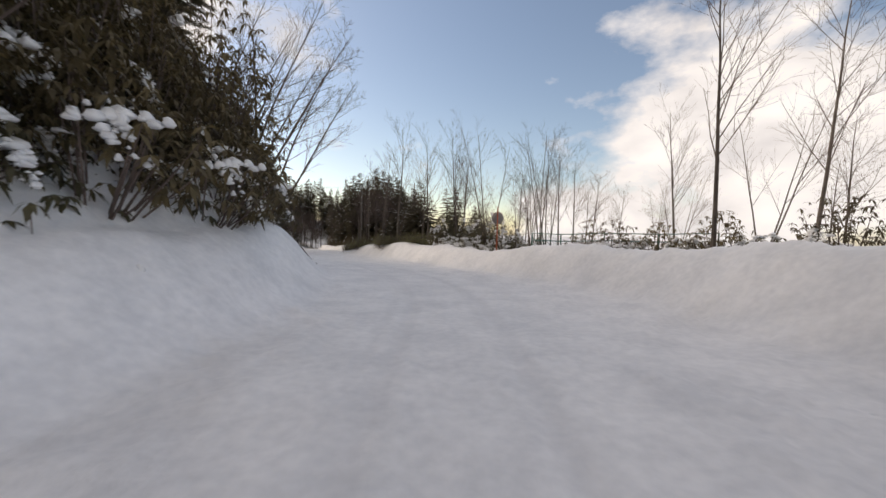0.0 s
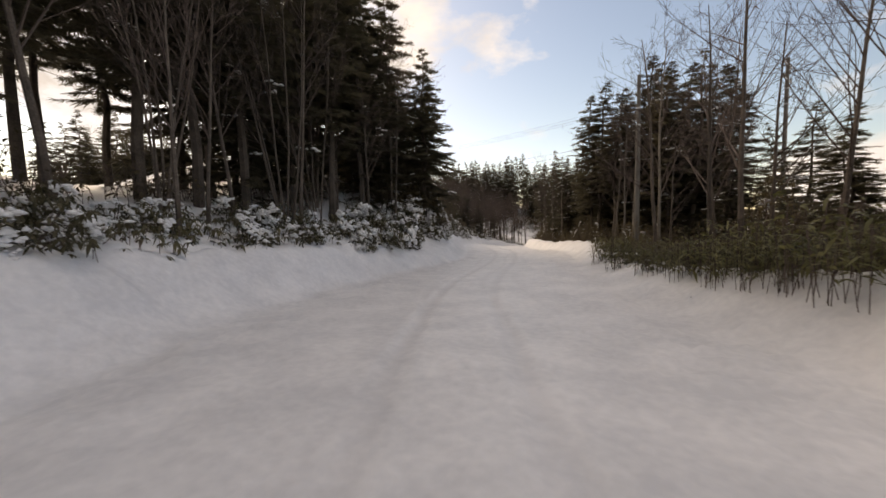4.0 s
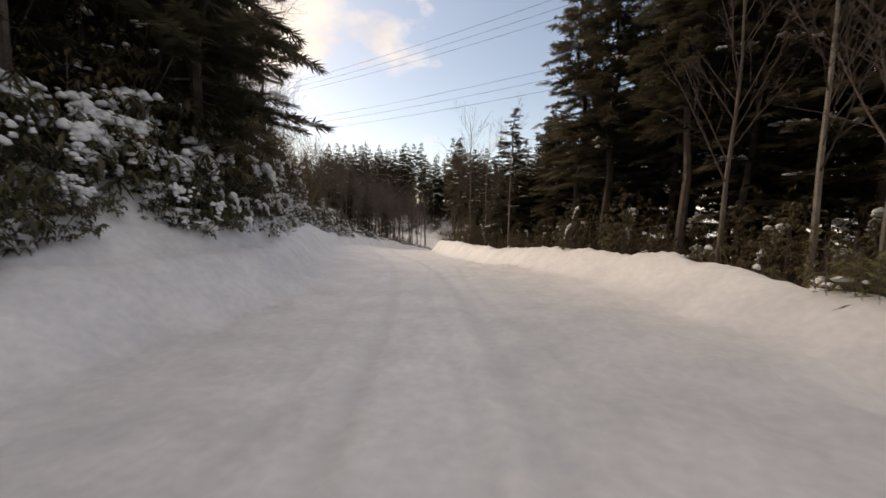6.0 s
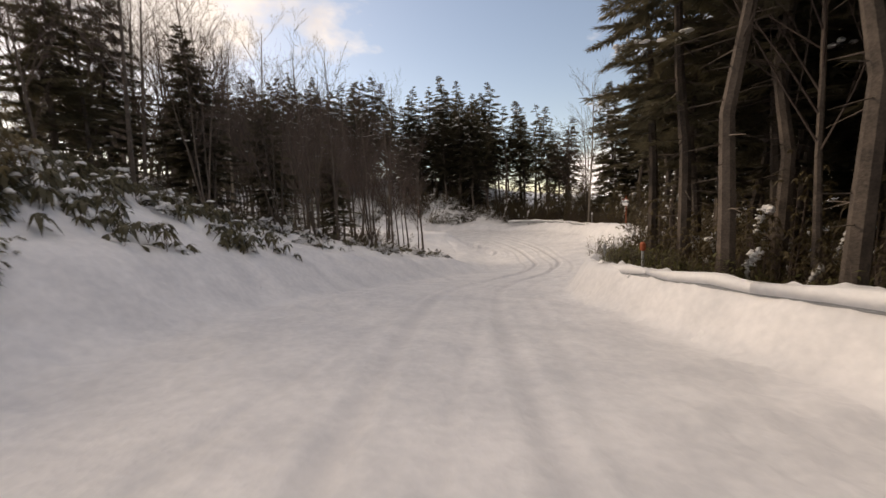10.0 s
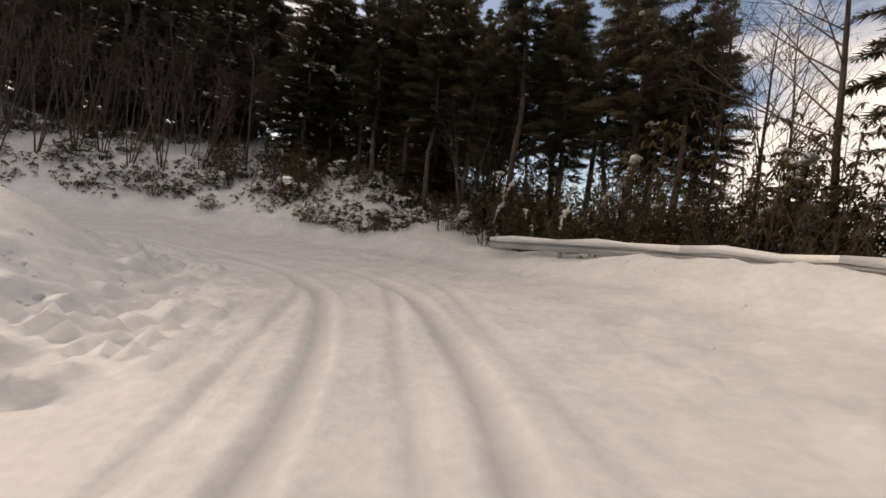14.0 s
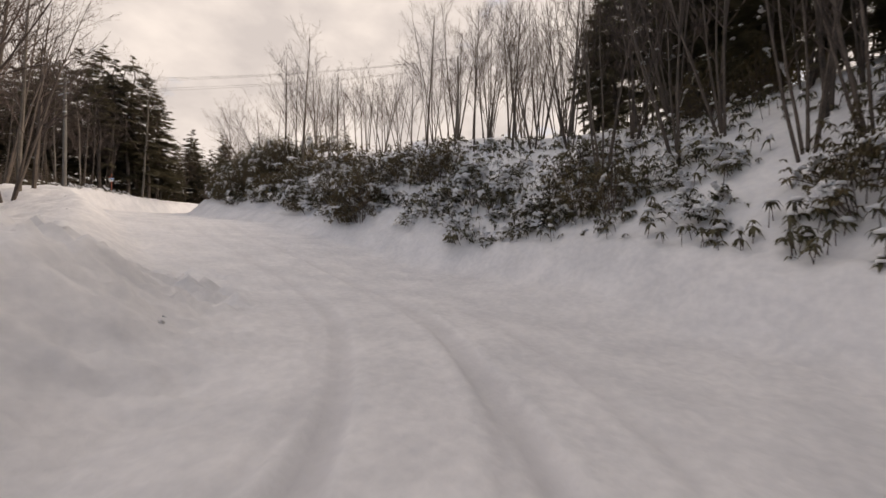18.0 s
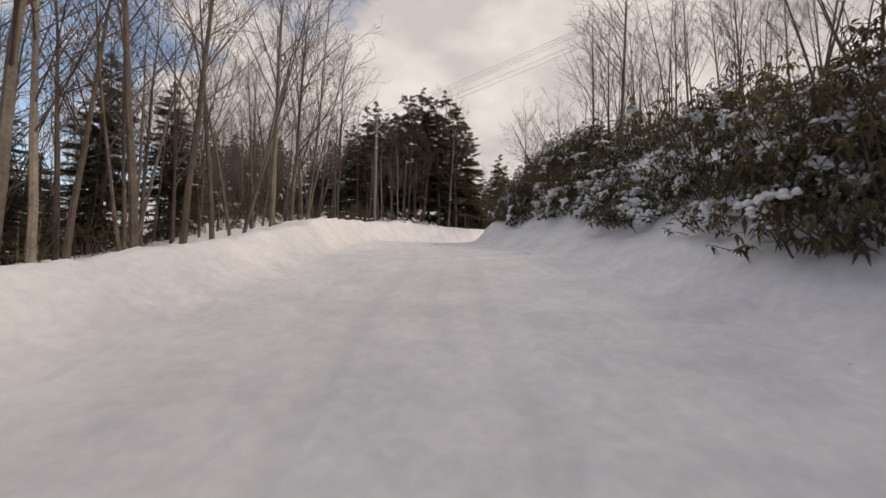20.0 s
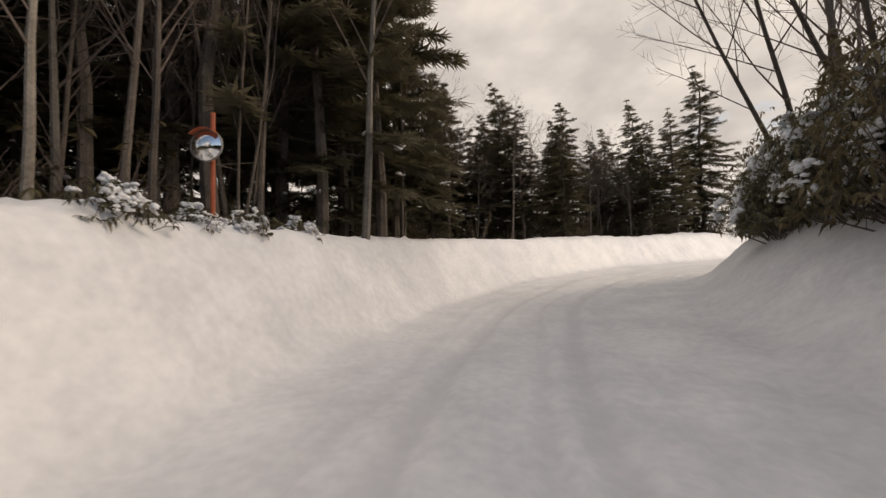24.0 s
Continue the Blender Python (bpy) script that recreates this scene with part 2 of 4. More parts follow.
def tilt(t):
    """Cross fall of the road: rise for each metre to the right."""
    k = np.array([(r[0], math.tan(radians(r[6]))) for r in ROWS])
    return sum(np.interp(t + o, k[:, 0], k[:, 1], left=0.0, right=0.0) for o in (-0.5, -0.25, 0, 0.25, 0.5)) / 5


LINE = road_line()
TAN = np.gradient(LINE[:, 1:3], axis=0)
TAN /= np.hypot(TAN[:, 0], TAN[:, 1])[:, None]

# station, edge of the road, crest of the bank over the road, run up to it, slope behind, most rise
RIGHT = np.array([
    (-6, 4.2, 0.79, 2, 0.02, 1), (1, 4.07, 1.21, 1.6, 0, 1), (2.5, 3.6, 1.06, 1.4, -0.05, 2), (4, 3.8, 1.08, 1.6, -0.12, 3), (5.8, 3.81, 0.36, 1.6, -0.15, 3), (6.6, 3.91, 0.72, 1.2, -0.35, 4), (7.4, 3.9, 0.66, 1.2, -0.35, 4),
    (8.2, 3.87, 0.97, 1.2, -0.4, 4), (9.5, 3.83, 0.93, 1.2, -0.4, 4), (10.3, 3.6, 0.92, 0.8, -0.35, 4), (11.2, 2.6, 0.92, 0.8, -0.35, 4), (12.2, 2.8, 0.92, 0.8, -0.35, 4), (12.8, 4.4, 1.2, 1.4, -0.3, 3), (13.5, 4.37, 1.42, 1.5, -0.25, 3),
    (14.5, 4.56, 0.68, 1.4, -0.2, 3), (15.5, 4.85, 0.59, 1.6, 0.15, 3), (16.3, 4.82, 0.99, 1.6, 0.75, 6), (17, 5.1, 0.92, 1.5, 1.1, 9), (18.2, 4.6, 1.19, 1.4, 1.05, 9), (20.3, 3.35, 0.91, 1.3, 1, 8),
    (21.5, 2.74, 0.55, 1.3, 1.1, 8), (22.6, 2.7, 1, 1.4, 1.1, 8), (23.6, 2.67, 1.67, 2.4, 1, 7.5), (26, 2.95, 1.79, 2.4, 0.8, 7), (31, 2.99, 0.74, 1.6, 0.4, 6)])
LEFT = np.array([
    (-6, 2.39, 1.2, 1.9, 1, 6.5), (0.2, 2.6, 1.15, 1.9, 1, 6.5), (1, 2.55, 1.5, 1.9, 1, 6.5), (2, 2.59, 1.55, 1.9, 1, 6.5), (3.2, 2.79, 2.11, 2.2, 0.8, 6), (4.8, 4.11, 1.6, 2.4, 0.3, 4), (6, 3.74, 1.13, 1.6, 0.5, 5), (7, 2.85, 1.11, 1.6, 1.1, 8),
    (9, 3.03, 1.51, 1.8, 1.35, 9), (10.2, 3.6, 1.3, 1.8, 1.15, 8), (11.2, 3.6, 1.25, 2, 0.45, 4.5), (12.5, 3.56, 1.16, 2.4, 0.25, 3), (13.2, 3.4, 0.7, 3, 0.2, 2.5), (14.2, 3, 1.1, 3.2, 0.18, 2.5),
    (15.2, 2.7, 1.75, 3.4, 0.14, 2.5), (15.8, 2.59, 1.61, 3.3, 0.12, 2.5), (16.8, 2.38, 1.36, 3, 0.08, 2), (17.4, 2.2, 1.61, 2.4, 0.05, 2), (18.2, 2, 1.37, 1.9, 0, 2), (18.9, 2.25, 1.21, 1.8, -0.12, 2),
    (19.5, 2.7, 0.7, 1.7, -0.22, 3), (21.5, 2.99, 0.69, 1.2, -0.3, 3.5), (22.8, 2.67, 1.06, 1.3, -0.25, 3), (23.5, 2.59, 1.22, 1.3, -0.2, 2.5), (24, 2.38, 1.46, 1.3, -0.1, 2.2), (24.3, 2.46, 1.8, 1.3, -0.05, 2),
    (31, 2.57, 1.67, 1.6, 0, 2)])


def side(table, t):
    return [np.interp(t, table[:, 0], table[:, i]) for i in range(1, 6)]


def leg_height(x, y, lo, hi):
    """Height of the ground as one stretch of the road shapes it, and the distance from that stretch."""
    seg = (LINE[:, 0] >= lo) & (LINE[:, 0] <= hi)
    ln, tg = LINE[seg], TAN[seg]
    best = np.empty(len(x), int)
    for i in range(0, len(x), 4000):
        d = (x[i:i + 4000, None] - ln[None, :, 1]) ** 2 + (y[i:i + 4000, None] - ln[None, :, 2]) ** 2
        best[i:i + 4000] = d.argmin(1)
    px, py, pz, t = ln[best, 1], ln[best, 2], ln[best, 3], ln[best, 0]
    d = np.hypot(x - px, y - py)
    right = (x - px) * tg[best, 1] - (y - py) * tg[best, 0] > 0
    er, el = side(RIGHT, t), side(LEFT, t)
    e, crest, run, slope, most = [np.where(right, a, b) for a, b in zip(er, el)]
    u = np.clip((d - e) / run, 0, 1)
    pz = pz + tilt(t) * np.clip(np.where(right, d, -d), -6.5, 6.5)
    h = pz + crest * u * u * (3 - 2 * u)
    far = np.clip(d - e - run, 0, None)
    h = h + np.sign(slope) * most * (1 - np.exp(-np.abs(slope) * far / most))
    return h, d, t, np.where(right, d, -d)


LEGS = ((-6, 13.6), (13.6, 18.4), (18.4, 31))


def lumps(x, y):
    return (np.sin(x * 0.9 + 1.3 * np.sin(y * 0.7)) * np.sin(y * 0.83 + 1.1 * np.sin(x * 0.6)) * 0.6
            + np.sin(x * 2.3 + y * 1.1 + 2 * np.sin(y * 0.5)) * np.sin(y * 2.7 - x * 0.7) * 0.4)


def ground_height(x, y):
    x, y = np.atleast_1d(np.asarray(x, float)), np.atleast_1d(np.asarray(y, float))
    total, weight, near = 0, 0, np.full(len(x), 1e9)
    for lo, hi in LEGS:
        h, d, _, _ = leg_height(x, y, lo, hi)
        w = 1 / (d ** 4 + 0.5)
        total, weight, near = total + h * w, weight + w, np.minimum(near, d)
    h = total / weight
    off = np.clip((near - 3.2) / 2.5, 0, 1)
    h = h + off * lumps(x, y) * 0.12 + off * lumps(x * 2.7 + 3, y * 2.7) * 0.05 + off * lumps(x * 0.22, y * 0.22) * 0.3
    fade = np.clip((near - 60) / 120, 0, 1)
    return h * (1 - fade) + (-4.0) * fade


def station(x, y):
    """Station and signed distance (right of the road positive) of the nearest point of the road."""
    d = (LINE[:, 1] - x) ** 2 + (LINE[:, 2] - y) ** 2
    i = int(d.argmin())
    s = (x - LINE[i, 1]) * TAN[i, 1] - (y - LINE[i, 2]) * TAN[i, 0]
    return LINE[i, 0], math.copysign(math.sqrt(d[i]), s)


def beside(t, off):
    """A place at station t, off metres right of the road's middle."""
    i = int(np.abs(LINE[:, 0] - t).argmin())
    return LINE[i, 1] + TAN[i, 1] * off, LINE[i, 2] - TAN[i, 0] * off


def build_ground():
    def axis(lo, hi, step):
        fine = np.arange(lo, hi + step / 2, step)
        out = np.cumsum(np.geomspace(step, 700, 26))
        return np.concatenate([lo - out[::-1], fine, hi + out])
    xs, ys = axis(-86, 16, 0.45), axis(-12, 138, 0.45)
    gx, gy = np.meshgrid(xs, ys)
    h = ground_height(gx.ravel(), gy.ravel())
    near = np.full(gx.size, 1e9)
    for lo, hi in LEGS:
        near = np.minimum(near, leg_height(gx.ravel(), gy.ravel(), lo, hi)[1])
    h = h - 0.12 * np.clip((6.4 - near) / 1.2, 0, 1)
    v = np.stack([gx.ravel(), gy.ravel(), h], 1)
    nx, ny = len(xs), len(ys)
    i = (np.arange(ny - 1)[:, None] * nx + np.arange(nx - 1)[None]).ravel()
    f = np.stack([i, i + 1, i + nx + 1, i + nx], 1)
    me = bpy.data.meshes.new("ground")
    me.from_pydata(v.tolist(), [], f.tolist())
    me.materials.append(SNOW)
    me.polygons.foreach_set("use_smooth", [True] * len(me.polygons))
    tagged(new("ground", me), "deep white snow over banks and wooded slopes", "ground", kind="structure")


def build_road():
    """The driven snow from bank to bank: two ruts along the car's way, ploughed lumps on both sides."""
    fine_t = np.arange(-3.0, 29.0, 0.02)
    seg = np.stack([np.interp(fine_t, LINE[:, 0], LINE[:, i]) for i in range(4)], 1)
    tg = np.stack([np.interp(fine_t, LINE[:, 0], TAN[:, i]) for i in range(2)], 1)
    half = np.concatenate([np.arange(0, 2.0, 0.085), np.arange(2.0, 6.41, 0.13)])
    off = np.concatenate([-half[:0:-1], half])
    x = seg[:, 1:2] + tg[:, 1:2] * off
    y = seg[:, 2:3] - tg[:, 0:1] * off
    t = seg[:, 0:1] + 0 * off
    z = ground_height(x.ravel(), y.ravel()).reshape(x.shape)
    wob = 0.18 * np.sin(t * 1.7) + 0.12 * np.sin(t * 4.1 + 1)
    packed = 0 * z
    worn = np.interp(seg[:, 0], [-3, 4, 6.5, 11.5, 12.8, 18.4, 19.2, 22.5, 24, 29], [0.45, 0.4, 0.6, 0.5, 1.25, 1.25, 0.5, 0.45, 0.8, 0.8])[:, None]
    for c, wd, dp in ((-0.72, 0.14, 0.05), (0.72, 0.14, 0.05), (-1.2, 0.09, 0.025), (0.38, 0.09, 0.03), (1.5, 0.10, 0.02)):
        u = (off[None] - c - wob * (0.3 if wd > 0.12 else 1.8)) / wd
        packed = np.maximum(packed, worn * np.exp(-u ** 4) * min(1.0, dp / 0.05))
        z = z + worn * dp * (0.3 * np.exp(-((np.abs(u) - 1.6) / 0.5) ** 2) - np.exp(-u ** 4))
    rough = np.clip((np.abs(off) - 1.3) / 1.3, 0.0, 1) * np.clip((6.4 - np.abs(off)) / 0.6, 0, 1)
    fine = np.empty(x.shape)
    for i in range(x.shape[0]):
        for j in range(x.shape[1]):
            p = Vector((x[i, j], y[i, j], 0.0))
            w = rough[j]
            if w < 0.02:
                fine[i, j] = 0.012 * noise.noise(p * 2.2)
            else:
                patch = 0.5 + 0.5 * noise.noise(p * 0.35)
                if off[j] < -3.6 and 13.2 < seg[i, 0] < 19.0:
                    w *= max(0.0, (4.8 + off[j]) / 1.2)
                k = 1.0 + (2.0 * min(1.0, max(0.0, seg[i, 0] - 13.4)) if seg[i, 0] < 19.8 and off[j] < 0 else 0.0)
                fine[i, j] = k * w * patch * (0.13 * max(0.0, noise.noise(p * 2.1) + 0.05) + 0.14 * max(0.0, noise.noise(p * 4.7)) + 0.14 * max(0.0, noise.noise(p * 8.3)) + 0.07 * noise.noise(p * 1.0)) + 0.012 * noise.noise(p * 2.2)
    z = z + fine + 0.02
    packed = np.clip(packed * (0.75 + 0.5 * np.clip(fine * 20, -0.5, 0.5)), 0, 1)
    z = z - 0.14 * np.clip((np.abs(off)[None] - 5.4) / 1.0, 0, 1) ** 2
    n, m = x.shape
    i = (np.arange(n - 1)[:, None] * m + np.arange(m - 1)[None]).ravel()
    me = bpy.data.meshes.new("road")
    me.from_pydata(np.stack([x.ravel(), y.ravel(), z.ravel()], 1).tolist(), [], np.stack([i, i + 1, i + m + 1, i + m], 1).tolist())
    me.materials.append(ROADSNOW)
    me.polygons.foreach_set("use_smooth", [True] * len(me.polygons))
    mark = me.attributes.new("packed", "FLOAT", "POINT")
    mark.data.foreach_set("value", packed.ravel().astype(np.float32))
    tagged(new("road", me), "snow-covered mountain road with tyre ruts", "road", kind="structure")


build_ground()
build_road()


# ---- trees ----
def conifer(name, height, bare, spread, seed, rings, snowy, gaps=0.10):
    """A fir: a tapered trunk, drooping boughs in rings with needle sprays, some of them loaded with snow."""
    rng = random.Random(seed)
    root = new(name)
    trunk = Shape()
    bend = [Vector((rng.uniform(-0.06, 0.06) * i, rng.uniform(-0.06, 0.06) * i, height * i / 7)) for i in range(8)]
    r0 = 0.011 * height + 0.03
    trunk.tube(bend, [r0 * (1 - 0.88 * i / 7) for i in range(8)], 7)
    crown, caps, boughs = Shape(), Shape(), Shape()

    def centre(z):
        k = min(int(z / height * 7), 6)
        f = z / height * 7 - k
        return bend[k] * (1 - f) + bend[k + 1] * f
    for i in range(rings):
        f = i / (rings - 1)
        z = height * (bare + (0.985 - bare) * f ** 0.9)
        reach = spread * (1 - f) ** 0.75 * (0.55 + 0.45 * min(1, f * 5)) + 0.12
        n = 7 if f < 0.8 else 5
        turn = rng.uniform(0, 6.28)
        for k in range(n):
            if rng.random() < gaps:
                continue
            a = turn + 6.283 * k / n + rng.uniform(-0.3, 0.3)
            ln = reach * rng.uniform(0.7, 1.2)
            up = 0.25 * f - 0.12 + rng.uniform(-0.2, 0.16)
            way = Vector((math.cos(a), math.sin(a), up)).normalized()
            flat = Vector((-math.sin(a), math.cos(a), 0))
            base = centre(min(z + rng.uniform(-0.75, 0.75) * height / rings, 0.99 * height))
            tip = base + way * ln + Vector((0, 0, -0.10 * ln))
            boughs.tube([base, tip], [0.012 + 0.007 * ln, 0.006], 3)
            m = max(7, int(ln * 13))
            for j in range(m):
                g = 0.18 + 0.82 * (j + rng.random()) / m
                p = base + (tip - base) * g
                size = (0.29 + 0.10 * ln) * (1.2 - 0.5 * g) * rng.uniform(0.65, 1.25)
                for s in (-1, 1):
                    w = (way * rng.uniform(0.5, 1.0) + flat * s * rng.uniform(0.5, 1.0) + Vector((0, 0, rng.uniform(-0.5, 0.15)))).normalized()
                    crown.spray(p, w, (w.cross(Vector((0, 0, 1))) + Vector((0, 0, rng.uniform(-0.5, 0.5)))).normalized(), size)
            if rng.random() < snowy and ln > 0.5:
                for j in range(rng.randint(2, 5)):
                    q = base + (tip - base) * rng.uniform(0.45, 1.0) + flat * rng.uniform(-0.2, 0.2) * ln
                    for _ in range(3):
                        caps.blob(q + Vector((rng.gauss(0, 0.08), rng.gauss(0, 0.08), rng.uniform(0, 0.04))), rng.uniform(0.04, 0.13), rng.uniform(0.04, 0.13), rng.uniform(0.03, 0.08), rng, 5)
    for i in range(22 if gaps > 0.2 else 10):
        z = height * bare * rng.uniform(0.25, 1.0)
        a = rng.uniform(0, 6.28)
        b = centre(z)
        boughs.tube([b, b + Vector((math.cos(a), math.sin(a), rng.uniform(-0.3, 0.1))) * rng.uniform(0.4, 1.3)], [0.018, 0.004], 3)
    part("trunk", trunk, BARK, root)
    tagged(part("branchwork", boughs, BARK, root, "thin side branches"), kind="stuff")
    part("crown", crown, NEEDLE, root, "dark green needles")
    if caps.v:
        tagged(part("snow_load", caps, CAP, root, "clumps of fresh snow", True), kind="stuff")
    return root


def bare_tree(name, height, stems, spread, seed, fine=3, pale=False, lean=0.0):
    """A leafless tree: forked trunk, limbs that thin out into twigs."""
    rng = random.Random(seed)
    root = new(name)
    trunk, twigs = Shape(), Shape()

    def grow(p, way, length, r, level):
        n = (6, 3, 2, 1)[level]
        pts = [p]
        for i in range(n):
            way = (way + Vector((rng.uniform(-1, 1), rng.uniform(-1, 1), rng.uniform(-0.2, 0.6))) * (0.05, 0.12, 0.16, 0.1)[level]).normalized()
            pts.append(pts[-1] + way * (length / n))
        radii = [r * (1 - (0.85 if level == 0 else 0.7) * i / n) for i in range(n + 1)]
        (trunk if level < 1 else twigs).tube(pts, radii, (7, 4, 3, 3)[level])
        if level >= 3:
            return
        kids = (int(17 / stems ** 0.6), 6, 3)[level]
        low = (0.30, 0.20, 0.15)[level]
        for k in range(kids):
            f = low + (0.97 - low) * (k + rng.random()) / kids
            j = min(int(f * n), n - 1)
            q = pts[j] + (pts[j + 1] - pts[j]) * (f * n - j)
            a = rng.uniform(0, 6.28)
            out = way.orthogonal().normalized()
            out = (out * math.cos(a) + way.cross(out) * math.sin(a))
            w = (way * rng.uniform(0.55, 1.0) + out * spread * rng.uniform(0.6, 1.2) + Vector((0, 0, 0.18))).normalized()
            grow(q, w, length * (0.36, 0.48, 0.5)[level] * (1.25 - 0.75 * f) * rng.uniform(0.7, 1.25), max(radii[j] * (0.36, 0.5, 0.55)[level], 0.0055), level + 1)
    for s in range(stems):
        a = rng.uniform(0, 6.28)
        tilt_out = 0.04 if stems == 1 else 0.20
        w = Vector((math.cos(a) * tilt_out + lean, math.sin(a) * tilt_out, 1)).normalized()
        grow(Vector((math.cos(a), math.sin(a), 0)) * (0.0 if stems == 1 else 0.14), w, height * rng.uniform(0.85, 1.0), (0.0068 * height + 0.015) / stems ** 0.35, 0)
    part("trunk", trunk, PALEBARK if pale else BARK, root)
    part("crown", twigs, TWIG, root, "bare branches and twigs")
    return root


def bush(name, width, height, leaves, seed, mat, snow, leaf=0.16, droop=0.9):
    """An evergreen shrub: stems, whorls of hanging leaves, pads of snow."""
    rng = random.Random(seed)
    root = new(name)
    stems, foliage, caps = Shape(), Shape(), Shape()

    def spot(lo, hi, rim=1.0):
        a, r = rng.uniform(0, 6.28), math.sqrt(rng.random()) * rim
        swell = 1 + 0.22 * math.sin(3 * a + seed) + 0.12 * math.sin(7 * a + 2 * seed)
        h = height * rng.uniform(lo, hi) * math.sqrt(max(0.05, 1 - 0.8 * r * r)) * (0.85 + 0.25 * math.sin(2 * a + seed * 1.7))
        return Vector((math.cos(a) * r * swell * width / 2, math.sin(a) * r * swell * width / 2, h))
    for i in range(leaves // 6):
        p = spot(0.1, 1.05)
        if i % 5 == 0:
            stems.tube([Vector((p.x * 0.35, p.y * 0.35, -0.15)), Vector((p.x * 0.8, p.y * 0.8, p.z * 0.6)), p], [0.014, 0.010, 0.004], 3)
        t0 = rng.uniform(0, 6.28)
        for k in range(6):
            b = t0 + k * 1.047 + rng.uniform(-0.25, 0.25)
            w = Vector((math.cos(b), math.sin(b), rng.uniform(-0.7, 0.45))).normalized()
            s = Vector((-math.sin(b), math.cos(b), rng.uniform(-0.4, 0.4)))
            ln = leaf * rng.uniform(0.6, 1.35)
            foliage.blade(p, w, s, ln, ln * 0.34, droop * rng.uniform(0.3, 1.2))
    for i in range(snow):
        p = spot(0.55, 0.95, 1.0)
        # a lumpy sheet of snow that hangs from the top of the leaves down their outer side
        out = Vector((p.x, p.y, 0)).normalized()
        side = Vector((-out.y, out.x, 0))
        long, wide = rng.uniform(0.15, 0.5) * (0.7 + 0.3 * height), rng.uniform(0.06, 0.16)
        for j in range(int(10 + 60 * long)):
            f = rng.random()
            q = p + out * (0.35 * long * f) + side * rng.gauss(0, wide * (1.1 - 0.7 * f)) + Vector((0, 0, -0.8 * long * f * f + rng.gauss(0, 0.025)))
            r = rng.uniform(0.02, 0.075) * (1.1 - 0.5 * f)
            caps.blob(q, r * rng.uniform(0.8, 1.4), r * rng.uniform(0.8, 1.4), r * rng.uniform(0.7, 1.2), rng, 5)
    part("branchwork", stems, TWIG, root)
    part("foliage", foliage, mat, root)
    if snow:
        tagged(part("snow_load", caps, CAP, root, "pads of fresh snow", True), kind="stuff")
    return root


def sasa(name, width, height, stalks, seed):
    """A clump of bamboo grass: thin stalks with long narrow leaves."""
    rng = random.Random(seed)
    root = new(name)
    canes, foliage = Shape(), Shape()
    for i in range(stalks):
        a, r = rng.uniform(0, 6.28), math.sqrt(rng.random()) * width / 2
        p = Vector((math.cos(a) * r, math.sin(a) * r, -0.1))
        h = height * rng.uniform(0.5, 1.0)
        q = p + Vector((rng.uniform(-0.15, 0.15), rng.uniform(-0.15, 0.15), h))
        canes.tube([p, q], [0.006, 0.003], 3)
        for k in range(7):
            b = rng.uniform(0, 6.28)
            w = Vector((math.cos(b), math.sin(b), rng.uniform(-0.2, 0.8))).normalized()
            ln = rng.uniform(0.12, 0.26)
            foliage.blade(p + (q - p) * rng.uniform(0.35, 1.0), w, Vector((-math.sin(b), math.cos(b), 0.2)), ln, ln * 0.2, rng.uniform(0.2, 0.7))
    part("canes", canes, TWIG, root)
    part("foliage", foliage, SASA, root)
    return root


def put(model, x, y, scale=1.0, turn=None, sink=0.15, rng=random, tip=0.0):
    """One more of a thing, standing on the ground."""
    z = float(ground_height([x], [y])[0]) - sink
    a = rng.uniform(0, 360) if turn is None else turn
    return copy_thing(model, pose(x, y, z, rng.uniform(-1.5, 1.5) + tip, rng.uniform(-1.5, 1.5), a) @ Matrix.Scale(scale, 4))


def away(models):
    for m in models:
        for o in (*m.children_recursive, m):
            bpy.data.objects.remove(o)


RNG = random.Random(11)
FIRS = [tagged(conifer(q, 13.0, b, s, k, r, w, 0.4 if q == "sparse_fir" else 0.10), l, "tree", g) for q, b, s, k, r, w, l, g in (
    ("fir_tree", 0.10, 3.0, 1, 27, 0.14, "dark green fir with full drooping boughs and snow on them", "firs"),
    ("fir_tree", 0.14, 2.8, 2, 25, 0.30, "dark green fir loaded with clumps of snow", "firs"),
    ("plantation_fir", 0.30, 2.3, 3, 25, 0.08, "tall plantation fir with a bare lower trunk", "plantation firs"),
    ("plantation_fir", 0.40, 2.2, 4, 22, 0.07, "tall plantation fir with a bare lower trunk and dead side twigs", "plantation firs"),
    ("fir_tree", 0.05, 3.4, 5, 27, 0.05, "broad dark fir with boughs down to the snow", "firs"),
    ("broad_conifer", 0.08, 4.3, 6, 22, 0.08, "broad dark conifer with level boughs and a rounded crown", "conifers at the bend"),
    ("sparse_fir", 0.34, 2.1, 7, 22, 0.10, "slender fir with thin broken boughs and a long bare trunk", "sparse firs"),
    ("sparse_fir", 0.48, 1.9, 8, 20, 0.08, "slender fir with a high thin crown and dead side twigs", "sparse firs"))]
